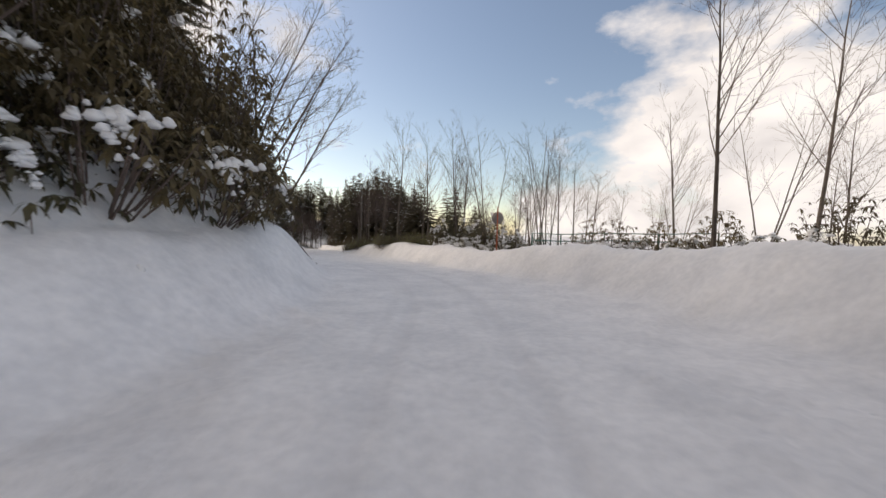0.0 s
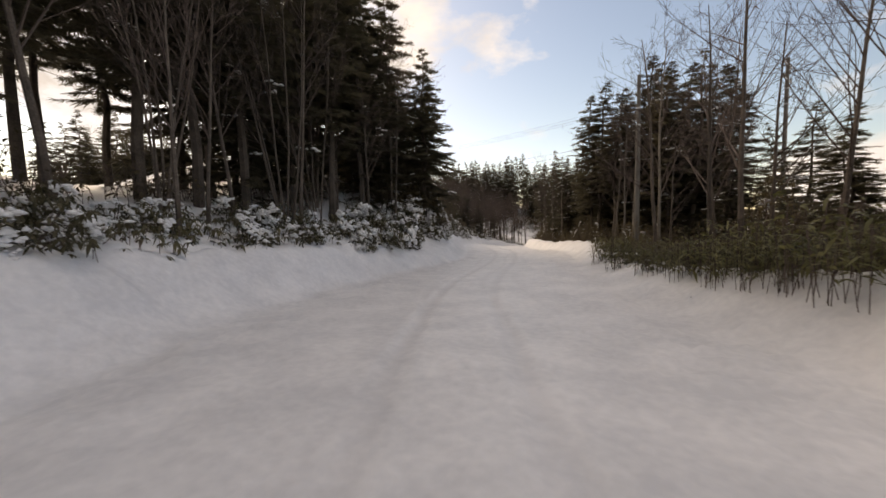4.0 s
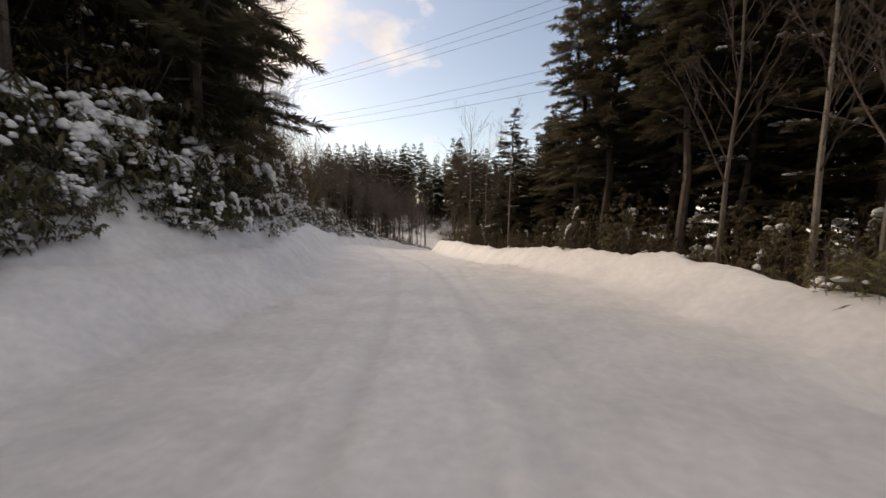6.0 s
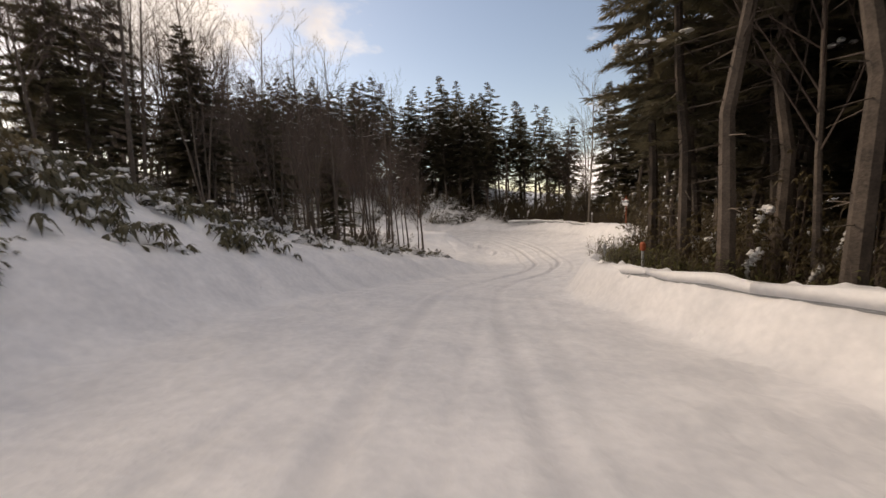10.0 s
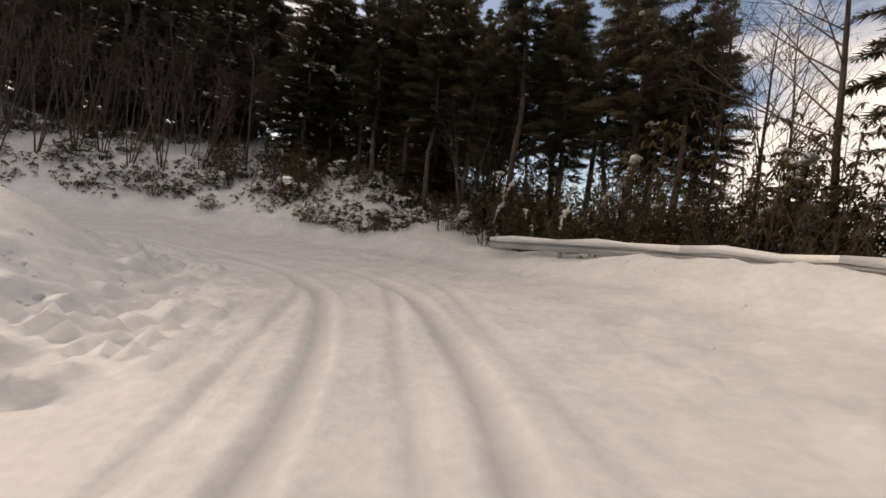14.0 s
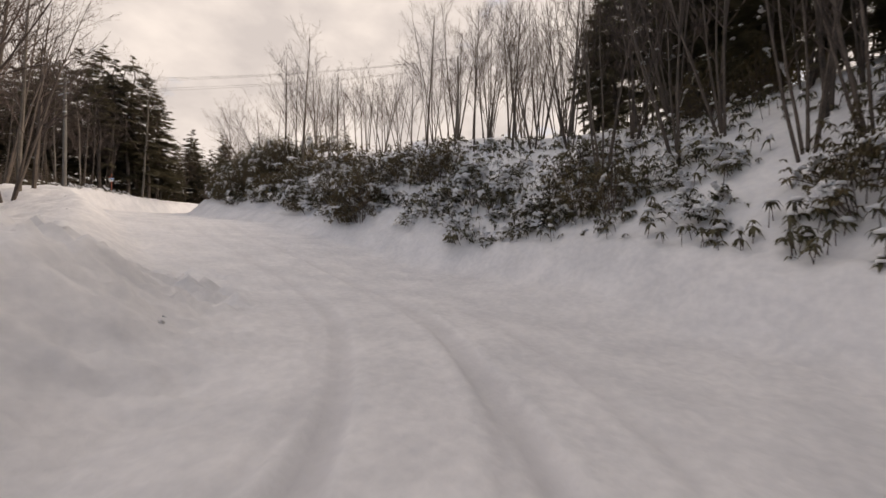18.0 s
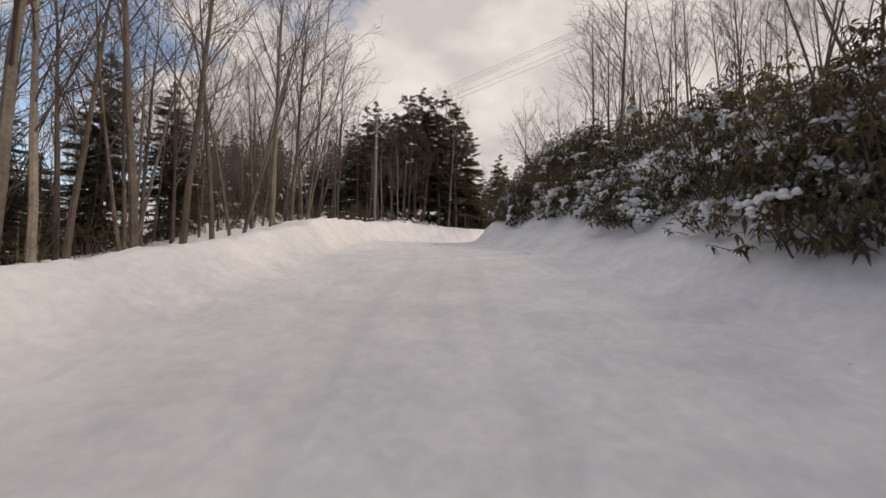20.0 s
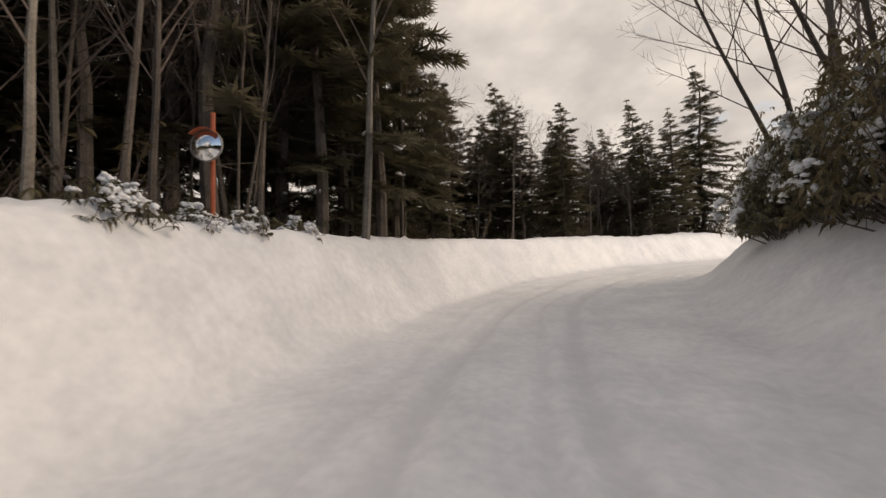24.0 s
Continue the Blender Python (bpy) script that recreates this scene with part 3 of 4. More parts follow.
BARES = [tagged(bare_tree(q, 10.0, n, s, k, 3, p, e), l, "tree", "bare trees") for q, n, s, k, p, e, l in (
    ("bare_tree", 1, 0.75, 21, False, 0.0, "slender leafless tree with fine rising twigs"),
    ("bare_tree", 1, 0.95, 22, False, 0.0, "leafless tree with wide forking limbs"),
    ("multi_stem_tree", 3, 0.70, 23, False, 0.0, "leafless tree with several stems from one base"),
    ("birch_tree", 1, 0.60, 24, True, 0.0, "pale-barked slender leafless birch tree"),
    ("sapling_clump", 5, 0.45, 25, False, 0.0, "clump of thin leaning leafless stems"),
    ("leaning_tree", 2, 0.85, 26, False, 0.45, "leafless tree leaning out over the road"))]
BUSHES = [tagged(bush(q, w, h, n, k, m, s, lf), l, "bush", g) for q, w, h, n, k, m, s, lf, l, g in (
    ("evergreen_shrub", 1.8, 1.2, 900, 31, LEAF, 8, 0.13, "evergreen shrub with drooping leaves and pads of snow", "evergreen shrubs on the banks"),
    ("evergreen_shrub", 1.6, 0.9, 600, 32, LEAF, 15, 0.125, "evergreen shrub half buried in fresh snow", "evergreen shrubs on the banks"),
    ("brown_shrub", 2.0, 1.7, 1200, 33, BROWNLEAF, 4, 0.125, "brownish shrub with hanging winter leaves", "brown shrubs on the banks"),
    ("small_shrub", 1.2, 0.7, 360, 34, LEAF, 4, 0.12, "small evergreen shrub poking through the snow", "small shrubs on the slope"),
    ("tall_shrub", 2.4, 2.7, 3400, 35, LEAF, 17, 0.11, "tall dense evergreen shrub with dull green leaves", "tall shrubs on the banks"),
    ("tall_brown_shrub", 2.6, 3.2, 3600, 36, BROWNLEAF, 3, 0.11, "tall dense thicket of brownish winter foliage", "tall brown shrubs on the banks"))]
SASAS = [tagged(sasa("bamboo_grass", 1.6, 1.2, 90, 41 + k), "yellow-green clump of bamboo grass", "bamboo grass", "bamboo grass clumps") for k in range(2)]

# trees that stand out: kind, place, height over its base in metres
for kind, x, y, h in (
        ("b5", -8.2, 15.2, 9.5), ("b5", -8.9, 19.0, 10.0), ("b5", -9.75, 17.38, 9.0), ("b5", -11.13, 17.36, 9.5), ("b1", -10.5, 21.5, 12.0),
        ("b0", 8.7, 12.3, 9.5), ("b0", 17.5, 18.0, 12.5), ("b2", 12.2, 14.6, 6.5), ("b2", 6.73, 26.42, 9.6), ("b2", 7.1, 26.1, 8.2), ("b0", 11.99, 19.76, 8.0), ("b0", 14.39, 31.65, 6.1), ("b2", 15.34, 27.41, 5.8), ("b2", 13.61, 22.35, 5.4), ("b2", 5.58, 24.74, 5.0), ("b3", -4.55, 36.71, 12.0), ("b0", -1.36, 34.67, 10.5),
        ("b1", 1.83, 36.27, 10.0), ("f0", -7.67, 50.02, 5.8), ("f1", -5.85, 52.93, 7.2), ("b3", -10.24, 52.63, 11.0),
        ("f4", -25.5, 55.0, 13.0), ("f2", -26.8, 57.6, 12.0), ("f4", -28.15, 46.83, 14.5), ("f0", -30.37, 43.42, 14.0), ("b1", -27.5, 58.5, 13.5), ("b1", -32.5, 66.5, 14.0),
        # firs along the rail and the bare trees over against them
        ("f7", -25.3, 86.6, 12.0), ("f6", -24.9, 89.0, 12.5), ("f7", -24.9, 84.6, 11.5), ("f6", -24.6, 91.5, 12.0), ("f7", -23.43, 87.67, 10.5), ("f6", -22.6, 85.52, 10.0), ("f7", -22.3, 83.6, 9.5), ("f6", -21.6, 93.5, 11.5), ("f7", -21.5, 90.5, 11.0),
        ("f4", -41.5, 88.5, 6.5), ("f0", -42.5, 91.0, 7.5), ("f4", -40.5, 92.5, 7.0), ("f0", -42.0, 94.5, 7.5), ("f4", -40.0, 96.5, 6.5), ("f4", -38.6, 100.5, 6.5),
        ("b0", -42.14, 76.02, 6.5), ("b0", -43.32, 78.5, 7.0), ("b1", -44.01, 81.47, 8.0), ("b0", -43.52, 90.53, 8.0), ("b0", -43.78, 93.2, 9.0), ("b0", -44.06, 95.67, 9.6),
        ("b0", -43.89, 98.36, 11.2), ("b0", -42.38, 99.38, 11.8), ("b0", -41.48, 103.3, 12.5), ("b1", -40.0, 107.19, 13.0), ("b0", -37.86, 109.96, 13.0),
        ("f4", -17.0, 132.0, 5.0), ("f4", -14.0, 135.0, 6.0), ("f4", -11.0, 139.0, 6.0), ("f0", -18.5, 136.0, 6.0), ("f4", -15.0, 141.0, 6.5), ("f0", -8.0, 143.0, 7.0), ("f4", -19.6, 128.0, 4.0), ("f4", -16.3, 127.2, 4.2), ("f0", -20.6, 133.0, 6.0),
        # firs up the slope inside the hairpin
        ("f0", -68.9, 113.5, 8.0), ("f2", -68.15, 116.05, 10.0), ("f0", -67.67, 119.31, 11.0), ("f2", -66.81, 122.42, 11.2), ("f0", -76.36, 116.4, 12.0), ("f2", -64.69, 124.46, 10.5), ("f2", -62.87, 129.39, 11.7),
        ("f0", -59.9, 131.84, 11.0), ("f0", -57.66, 134.17, 11.2), ("f0", -62.35, 120.43, 8.5), ("f4", -60.25, 122.2, 8.0), ("f2", -59.15, 123.6, 9.0), ("f4", -64.2, 118.4, 9.0), ("f4", -61.3, 124.6, 9.0), ("f4", -66.8, 115.0, 9.0), ("f0", -65.5, 120.5, 10.0), ("f2", -70.5, 117.8, 11.0), ("f0", -63.2, 126.9, 11.0),
        # the gap in the firs outside the bend
        ("b1", -20.17, 125.66, 12.0), ("b1", -17.19, 128.68, 12.5), ("b1", -18.9, 121.78, 13.0), ("f1", -9.24, 140.29, 10.0), ("b0", -19.74, 129.77, 12.0), ("b0", -14.23, 131.62, 13.4),
        ("f0", -31.73, 132.18, 14.0), ("f1", -39.59, 133.62, 15.0), ("f1", -35.16, 135.14, 14.0),
        # the clump of conifers at the last bend, lower towards the hill
        ("f4", -42.97, 70.7, 4.6), ("f4", -45.0, 71.6, 6.3), ("f4", -46.97, 73.2, 7.8), ("f0", -46.3, 70.3, 8.6), ("f4", -48.6, 72.3, 10.2), ("f6", -50.2, 74.3, 11.6), ("f0", -49.6, 69.8, 11.0),
        ("f5", -51.9, 71.6, 12.4), ("f6", -53.7, 73.5, 13.8), ("f2", -53.0, 68.6, 13.5), ("f5", -55.5, 71.3, 15.2), ("f5", -57.8, 71.8, 14.6), ("f2", -56.0, 67.5, 13.0), ("f1", -60.2, 69.8, 12.5),
        ("f7", -54.6, 75.1, 12.5), ("f4", -44.2, 68.9, 7.0), ("f6", -47.6, 75.6, 6.5), ("f4", -48.0, 67.6, 9.5), ("f6", -49.4, 76.2, 8.2), ("f0", -51.0, 72.9, 11.5), ("f4", -41.0, 69.6, 3.4), ("f2", -45.6, 74.4, 5.0), ("f6", -56.9, 73.6, 13.0), ("f7", -52.4, 74.4, 11.0), ("f2", -51.0, 66.8, 9.6), ("f2", -59.0, 66.0, 12.0), ("b3", -57.6, 75.2, 12.5), ("b3", -52.4, 75.4, 9.0), ("b0", -53.4, 76.0, 9.5), ("b3", -51.6, 77.0, 8.0), ("f7", -58.6, 73.2, 13.0), ("f7", -51.2, 75.6, 11.5), ("f7", -56.0, 72.6, 13.5), ("f7", -48.4, 74.2, 9.0), ("b0", -55.4, 74.7, 10.0),
        ("b1", -71.99, 58.83, 13.0), ("f0", -69.6, 52.9, 12.5), ("f0", -74.85, 51.2, 13.0), ("b1", -81.6, 53.6, 14.0), ("f0", -87.7, 51.1, 13.0), ("f0", -90.3, 53.8, 14.0), ("f1", -89.2, 59.0, 15.0), ("f1", -90.2, 64.2, 15.5),
        ("b5", -65.4, 81.4, 9.0), ("b0", -66.6, 80.6, 10.0), ("b0", -67.9, 79.8, 11.0), ("b5", -69.2, 79.0, 12.0), ("b0", -77.5, 77.5, 14.0), ("b0", -75.8, 79.0, 13.0), ("b0", -73.2, 80.2, 12.0), ("b0", -71.2, 81.5, 11.0),
        ("b1", -47.02, 79.94, 9.5), ("b0", -45.52, 79.8, 9.0), ("b0", -47.6, 78.66, 9.0), ("b0", -48.2, 80.6, 10.0),
        ("b0", -61.5, 95.65, 10.5), ("b0", -62.52, 82.03, 9.0), ("b1", -49.42, 88.27, 10.5), ("b1", -48.69, 95.08, 10.0), ("b3", -19.95, 117.59, 14.0),
        ("b1", -66.3, 85.06, 12.5), ("b0", -69.99, 84.88, 11.0), ("f1", -69.62, 63.43, 11.0), ("f0", -66.62, 62.23, 11.0)):
    k = int(kind[1])
    put(FIRS[k] if kind[0] == "f" else BARES[k], x, y, h / (13.0 if kind[0] == "f" else 10.0), 0.0 if kind == "b5" else None)

# stands of trees: stations, distances from the road (right positive), how many, kinds, heights
PLACED = [(-20.5, 107.6), (-21.5, 106.4), (-19.4, 109.0), (-22.3, 105.4), (-37.2, 126.9), (-38.7, 129.1), (-36.4, 125.4)]


# a gap among the firs outside the bend, where the sky shows
GAP = ((-22.9, 120.4), (-19.8, 117.6), (11.5, 157.0), (-4.0, 166.0))


def in_gap(x, y):
    return all((bx - ax) * (y - ay) - (by - ay) * (x - ax) > 0 for (ax, ay), (bx, by) in zip(GAP, GAP[1:] + GAP[:1]))


def stand(t0, t1, d0, d1, count, models, h0, h1, unit, gap=1.6, keep=4.5):
    made = tries = 0
    while made < count and tries < count * 12:
        tries += 1
        t, d = RNG.uniform(t0, t1), RNG.uniform(d0, d1)
        x, y = beside(t, d)
        _, real = station(x, y)
        if abs(real) < keep or real * d < 0 or abs(abs(real) - abs(d)) > 6:
            continue
        if any((x - a) ** 2 + (y - b) ** 2 < gap * gap for a, b in PLACED) or in_gap(x, y):
            continue
        PLACED.append((x, y))
        put(RNG.choice(models), x, y, RNG.uniform(h0, h1) / unit, rng=RNG)
        made += 1


F, B = FIRS, BARES
stand(-1, 3.4, -20, -9.0, 16, [F[0], F[2], F[3]], 13, 19, 13)
stand(-2, 3.6, -12, -7, 12, [B[0], B[1], B[3]], 8, 12, 10)
stand(3.4, 7.2, -18, -8.0, 40, [F[2], F[3], F[2], F[4]], 12.5, 15.5, 13)
stand(2.5, 5.2, -21, -11.5, 16, [F[0], F[4]], 9, 13, 13, 1.8)
stand(3.6, 7.0, -10.5, -6.8, 22, [B[4], B[0], B[0]], 8, 12, 10, 1.1)
stand(7.0, 7.9, 6.8, 10.5, 9, [F[2], F[3], F[0], F[1]], 10.5, 13, 13, 1.8)
stand(6.8, 7.8, 8.5, 13.5, 14, [F[0], F[2], F[0], F[3]], 11, 14, 13, 1.5)
stand(4.9, 6.3, 9.5, 15.0, 12, [F[4], F[0]], 3.5, 5.5, 13, 1.6)
stand(7.4, 8.5, 7.0, 11.0, 12, [F[2], F[3], F[0], F[1]], 8, 10.5, 13, 1.5)
stand(8.5, 9.9, 7.2, 12.0, 20, [F[0], F[1], F[2]], 5, 7, 13, 1.4)
stand(9.9, 10.8, 7.0, 11.5, 10, [F[2], F[3], F[6]], 8, 10, 13, 1.5)
stand(6.6, 11.0, 12.5, 18, 16, [F[2], F[0], F[4]], 7, 11, 13, 2.0)
stand(4.6, 6.4, 12, 22, 10, [F[0], F[4]], 5, 7.5, 13, 2.0)
stand(3.8, 5.4, 9.5, 20, 16, [F[0], F[4], B[2]], 4.5, 7, 12, 1.5)
stand(4.4, 6.6, 6.6, 12, 10, [B[0], B[1]], 8, 11, 10)
stand(6.6, 10.8, 5.8, 7.4, 8, [B[3], B[0]], 6.5, 10, 10)
stand(6.8, 7.6, 7.5, 13.0, 14, [F[2], F[6], F[0]], 9, 13, 13, 1.3)
stand(6.9, 8.8, -13, -8.5, 12, [F[0], F[2]], 7.5, 10, 13, 2.0)
stand(7.2, 11.0, -22, -10, 30, [B[0], B[1], B[0], B[4]], 8, 11, 10.5)
stand(8.2, 9.6, -14, -8.5, 16, [B[4], B[2], B[1]], 6.5, 8.5, 10, 0.9)
stand(7.4, 8.7, -10.5, -7.0, 16, [B[4], B[2], B[1]], 7, 9.5, 10, 0.9)
stand(7.5, 12.0, -13, -8, 26, [B[0], B[4], B[2]], 5, 8, 10)
stand(11.0, 14.0, -18, -8.5, 40, [B[0], B[0], B[1]], 6, 10, 10, 1.2)
stand(11.5, 13.4, 7.5, 12, 14, [F[6], F[7]], 11, 15, 13, 1.6)
stand(10.5, 13.2, 11, 20, 16, [F[2], F[3], F[0], F[1]], 12, 18, 13, 2.2)
stand(13.2, 15.2, 9.5, 20, 26, [F[6], F[3], F[7], F[1], F[2]], 12, 18, 13, 1.9)
stand(15.9, 17.0, 9.4, 12.0, 11, [F[2], F[0], F[3]], 10, 14, 13, 1.4)
stand(16.2, 18.3, 11.0, 17, 22, [F[2], F[0], F[1], F[0]], 11, 16, 13, 1.6)
stand(14.6, 16.2, 10.0, 17, 18, [F[6], F[7], F[3], F[2]], 10, 15, 13, 1.7)
stand(16.0, 17.6, 17.0, 26, 10, [F[2], F[0]], 13, 18, 13, 2.0)
stand(15.8, 19.4, 8.5, 15, 34, [B[4], B[0], B[2]], 6, 9, 10)
stand(17.4, 18.8, 14, 24, 26, [F[0], F[4], F[2]], 11, 15, 13, 1.8)
stand(17.2, 19.4, 7.4, 11.5, 26, [B[4]], 5.5, 8.5, 10, 1.0)
stand(9.8, 12.1, 6.2, 10, 26, [F[6], F[7], F[3]], 9, 12, 13, 1.3)
stand(9.6, 12.4, 10, 16, 24, [F[2], F[3], F[0]], 10, 13, 13, 1.6)
stand(18.6, 21.2, 9.5, 24, 56, [B[0], B[4], B[0], B[2]], 6, 9.5, 10)
stand(21.0, 24.0, 9, 20, 30, [B[0], B[2]], 5, 8, 10)
stand(19.6, 23.6, -16, -5.5, 24, [B[0], B[3], B[0], B[2]], 8, 12, 10)
stand(24.3, 26.0, -8, -5.2, 9, [B[3], B[0], B[0]], 7, 10, 10)
stand(24.2, 25.8, -9, -5.4, 9, [B[4], B[0], B[4]], 6, 9, 10, 0.8)
stand(25.9, 29.0, -14, -6.0, 24, [F[0], F[4], F[1], B[1]], 6, 9, 12)
stand(26.0, 30.4, -24, -9, 46, [F[4], F[0], B[2], B[1], B[2]], 7, 10, 11, 1.3)
stand(25.0, 28.0, -10, -5.6, 10, [B[1], B[0]], 6, 9, 10)
stand(2.4, 4.6, 7, 20, 16, [B[0], B[1], B[2]], 5, 8, 10)
stand(-1, 2.2, 16, 45, 26, [B[0], B[2], B[1]], 6, 11, 10, 2.5)


# ---- undergrowth on the banks ----
def thicket(t0, t1, d0, d1, count, models, s0, s1, sink=0.2, gap=0.7):
    spots = []
    for _ in range(count * 8):
        if len(spots) >= count:
            break
        t, d = RNG.uniform(t0, t1), RNG.uniform(d0, d1)
        x, y = beside(t, d)
        _, real = station(x, y)
        if abs(abs(real) - abs(d)) > 1.5 or any((x - a) ** 2 + (y - b) ** 2 < gap * gap for a, b in spots):
            continue
        spots.append((x, y))
        s = RNG.uniform(s0, s1)
        put(RNG.choice(models), x, y, s, sink=sink * s, rng=RNG)


U = BUSHES
thicket(-1, 2.8, -8.2, -4.8, 46, [U[2], U[2], U[2], U[0]], 1.1, 1.6)
thicket(-0.5, 3.4, -9.5, -6.0, 40, [U[5]], 1.1, 1.7, gap=1.0)
thicket(-0.8, 2.4, -5.9, -4.5, 26, [U[2], U[2], U[0]], 0.7, 1.1, sink=0.3, gap=0.6)
thicket(2.2, 3.9, -8.4, -5.2, 26, [U[2], U[2], U[0]], 1.3, 2.0)
thicket(3.6, 5.8, -8.0, -6.0, 26, [U[1], U[0]], 0.8, 1.2)
thicket(5.9, 7.0, -7.4, -5.8, 18, [U[0], U[1], U[1]], 1.2, 1.9)
thicket(5.7, 7.1, -6.0, -5.2, 18, [U[0], U[1]], 0.6, 0.95, sink=0.3, gap=0.5)
thicket(6.9, 10.5, -6.8, -5.3, 44, [U[0], U[1], U[2]], 0.75, 1.1)
thicket(6.9, 10.5, -5.5, -4.8, 46, [U[3], U[0], U[1]], 0.5, 0.75, sink=0.3, gap=0.5)
thicket(9.2, 10.8, -9.5, -6.0, 20, [U[0], U[2], U[1]], 0.8, 1.1)
thicket(8.6, 10.4, -13.5, -6.6, 26, [U[2], U[1], U[0]], 0.7, 1.1)
thicket(8.4, 10.4, -15.5, -11.5, 18, [U[5]], 0.7, 1.0)
thicket(6.9, 9.4, -10.5, -6.2, 50, [U[2], U[2], U[1]], 1.1, 1.9)
thicket(7.2, 10.0, -13.0, -7.2, 40, [U[5], U[5], U[2]], 1.1, 1.7, gap=1.0)
thicket(2.3, 3.2, 5.4, 8.0, 20, [U[1], U[1], U[1], U[4]], 0.75, 1.0)
thicket(2.8, 6.6, 5.2, 7.5, 44, SASAS, 0.8, 1.3)
thicket(4.9, 9.0, 8.2, 13.0, 40, [U[5], U[2]], 0.8, 1.2, gap=1.1)
thicket(1.2, 3.4, 9.0, 20.0, 36, [U[2], U[1]], 0.8, 1.3, gap=1.2)
thicket(10.0, 12.4, 4.9, 7.0, 20, SASAS, 0.7, 1.0)
thicket(10.9, 12.3, 4.0, 5.4, 16, SASAS, 0.8, 1.1)
thicket(10.9, 12.6, 5.0, 6.6, 18, [U[5], U[2]], 0.6, 0.85, gap=0.8)
thicket(9.2, 13.2, 5.6, 9.5, 60, [U[5], U[2]], 0.6, 0.95, gap=0.9)
thicket(6.4, 9.2, 5.6, 8.6, 40, [U[5], U[2]], 0.55, 0.8, gap=0.9)
thicket(16.0, 20.0, 6.1, 8.0, 46, [U[0], U[1], U[1], U[2]], 0.6, 1.0)
thicket(17.2, 19.2, 9.5, 14.0, 22, [U[5], U[2]], 0.6, 0.9)
thicket(15.5, 17.2, 7.6, 11.0, 26, [U[2], U[5], U[1]], 0.7, 1.0)
thicket(15.5, 17.0, 9.5, 14.0, 32, [U[5], U[2]], 0.9, 1.3, gap=0.9)
thicket(16.0, 20.5, 7.6, 11.0, 24, [U[3], U[1], U[3]], 0.7, 1.1)
thicket(20.2, 22.6, 4.4, 9.0, 36, [U[2], U[1], U[2], U[2]], 0.8, 1.2)
thicket(12.6, 15.5, 7.6, 13.0, 34, [U[5]], 0.7, 1.1, gap=1.2)
thicket(13.4, 15.4, 8.5, 14.0, 20, [U[5]], 1.1, 1.5, gap=1.2)
thicket(25.6, 30.0, -18, -8.5, 34, [U[5]], 0.9, 1.5, gap=1.4)
thicket(20.6, 23.3, 4.5, 5.8, 30, [U[0], U[2], U[1]], 0.65, 1.0, sink=0.3, gap=0.6)
thicket(19.2, 20.8, 4.9, 6.6, 20, [U[0], U[1], U[3]], 0.6, 0.9)
thicket(22.4, 24.4, 4.6, 9.5, 34, [U[4], U[5], U[5]], 0.6, 0.85, gap=0.9)
thicket(24.2, 26.6, 4.7, 9.0, 50, [U[4], U[4], U[5]], 0.8, 1.2, gap=0.9)
thicket(10.5, 13.2, -11, -6.5, 24, [U[1], U[3]], 0.7, 1.0)
for x, y in [(-59.5 - RNG.uniform(0, 12), 77.5 + RNG.uniform(0, 11)) for _ in range(44)]:
    if abs(station(x, y)[1]) > 4.7:
        s = RNG.uniform(1.1, 1.7)
        put(RNG.choice([U[4], U[2], U[5]]), x, y, 0.65 * s, sink=0.2 * s, rng=RNG)
thicket(23.9, 24.9, -4.6, -3.6, 9, [U[1]], 0.45, 0.65, gap=0.5)


def brushwood():
    """Dark brush between the trunks, too fine to count."""
    rng = random.Random(77)
    tw, lf = Shape(), Shape()
    for t0, t1, d0, d1, n in ((10.5, 15.9, 7.2, 15, 420), (5.0, 10.5, 6.5, 12, 260), (23.4, 28.5, -12, -6, 160), (3.4, 7.0, -13, -8, 140), (7.5, 13.0, -15, -9, 180), (15.8, 18.6, 10, 16, 160), (25.4, 30.5, -24, -8, 240), (24.2, 25.6, -12, -6.5, 70)):
        xy = [beside(rng.uniform(t0, t1), rng.uniform(d0, d1)) for _ in range(n)]
        zs = ground_height([p[0] for p in xy], [p[1] for p in xy])
        for (x, y), z in zip(xy, zs):
            if abs(station(x, y)[1]) < 5.2:
                continue
            h = rng.uniform(0.7, 2.2)
            for k in range(7):
                a = rng.uniform(0, 6.28)
                p = Vector((x + 0.2 * math.cos(a), y + 0.2 * math.sin(a), z - 0.1))
                q = p + Vector((math.cos(a) * 0.4 * h, math.sin(a) * 0.4 * h, h * rng.uniform(0.7, 1.1)))
                tw.tube([p, (p + q) / 2 + Vector((0, 0, 0.1 * h)), q], [0.010, 0.007, 0.003], 3)
                for j in range(9):
                    b = rng.uniform(0, 6.28)
                    w = Vector((math.cos(b), math.sin(b), rng.uniform(-0.4, 0.5))).normalized()
                    ln = rng.uniform(0.10, 0.24)
                    lf.blade(p + (q - p) * rng.uniform(0.25, 1.0), w, Vector((-math.sin(b), math.cos(b), 0.2)), ln, ln * 0.4, 0.4)
    root = tagged(new("brushwood"), "tangle of dark brush between the trunks", "undergrowth", kind="stuff")
    tagged(part("twig_tangle", tw, TWIG, root), kind="stuff")
    tagged(part("leaf_tangle", lf, BROWNLEAF, root), kind="stuff")


brushwood()


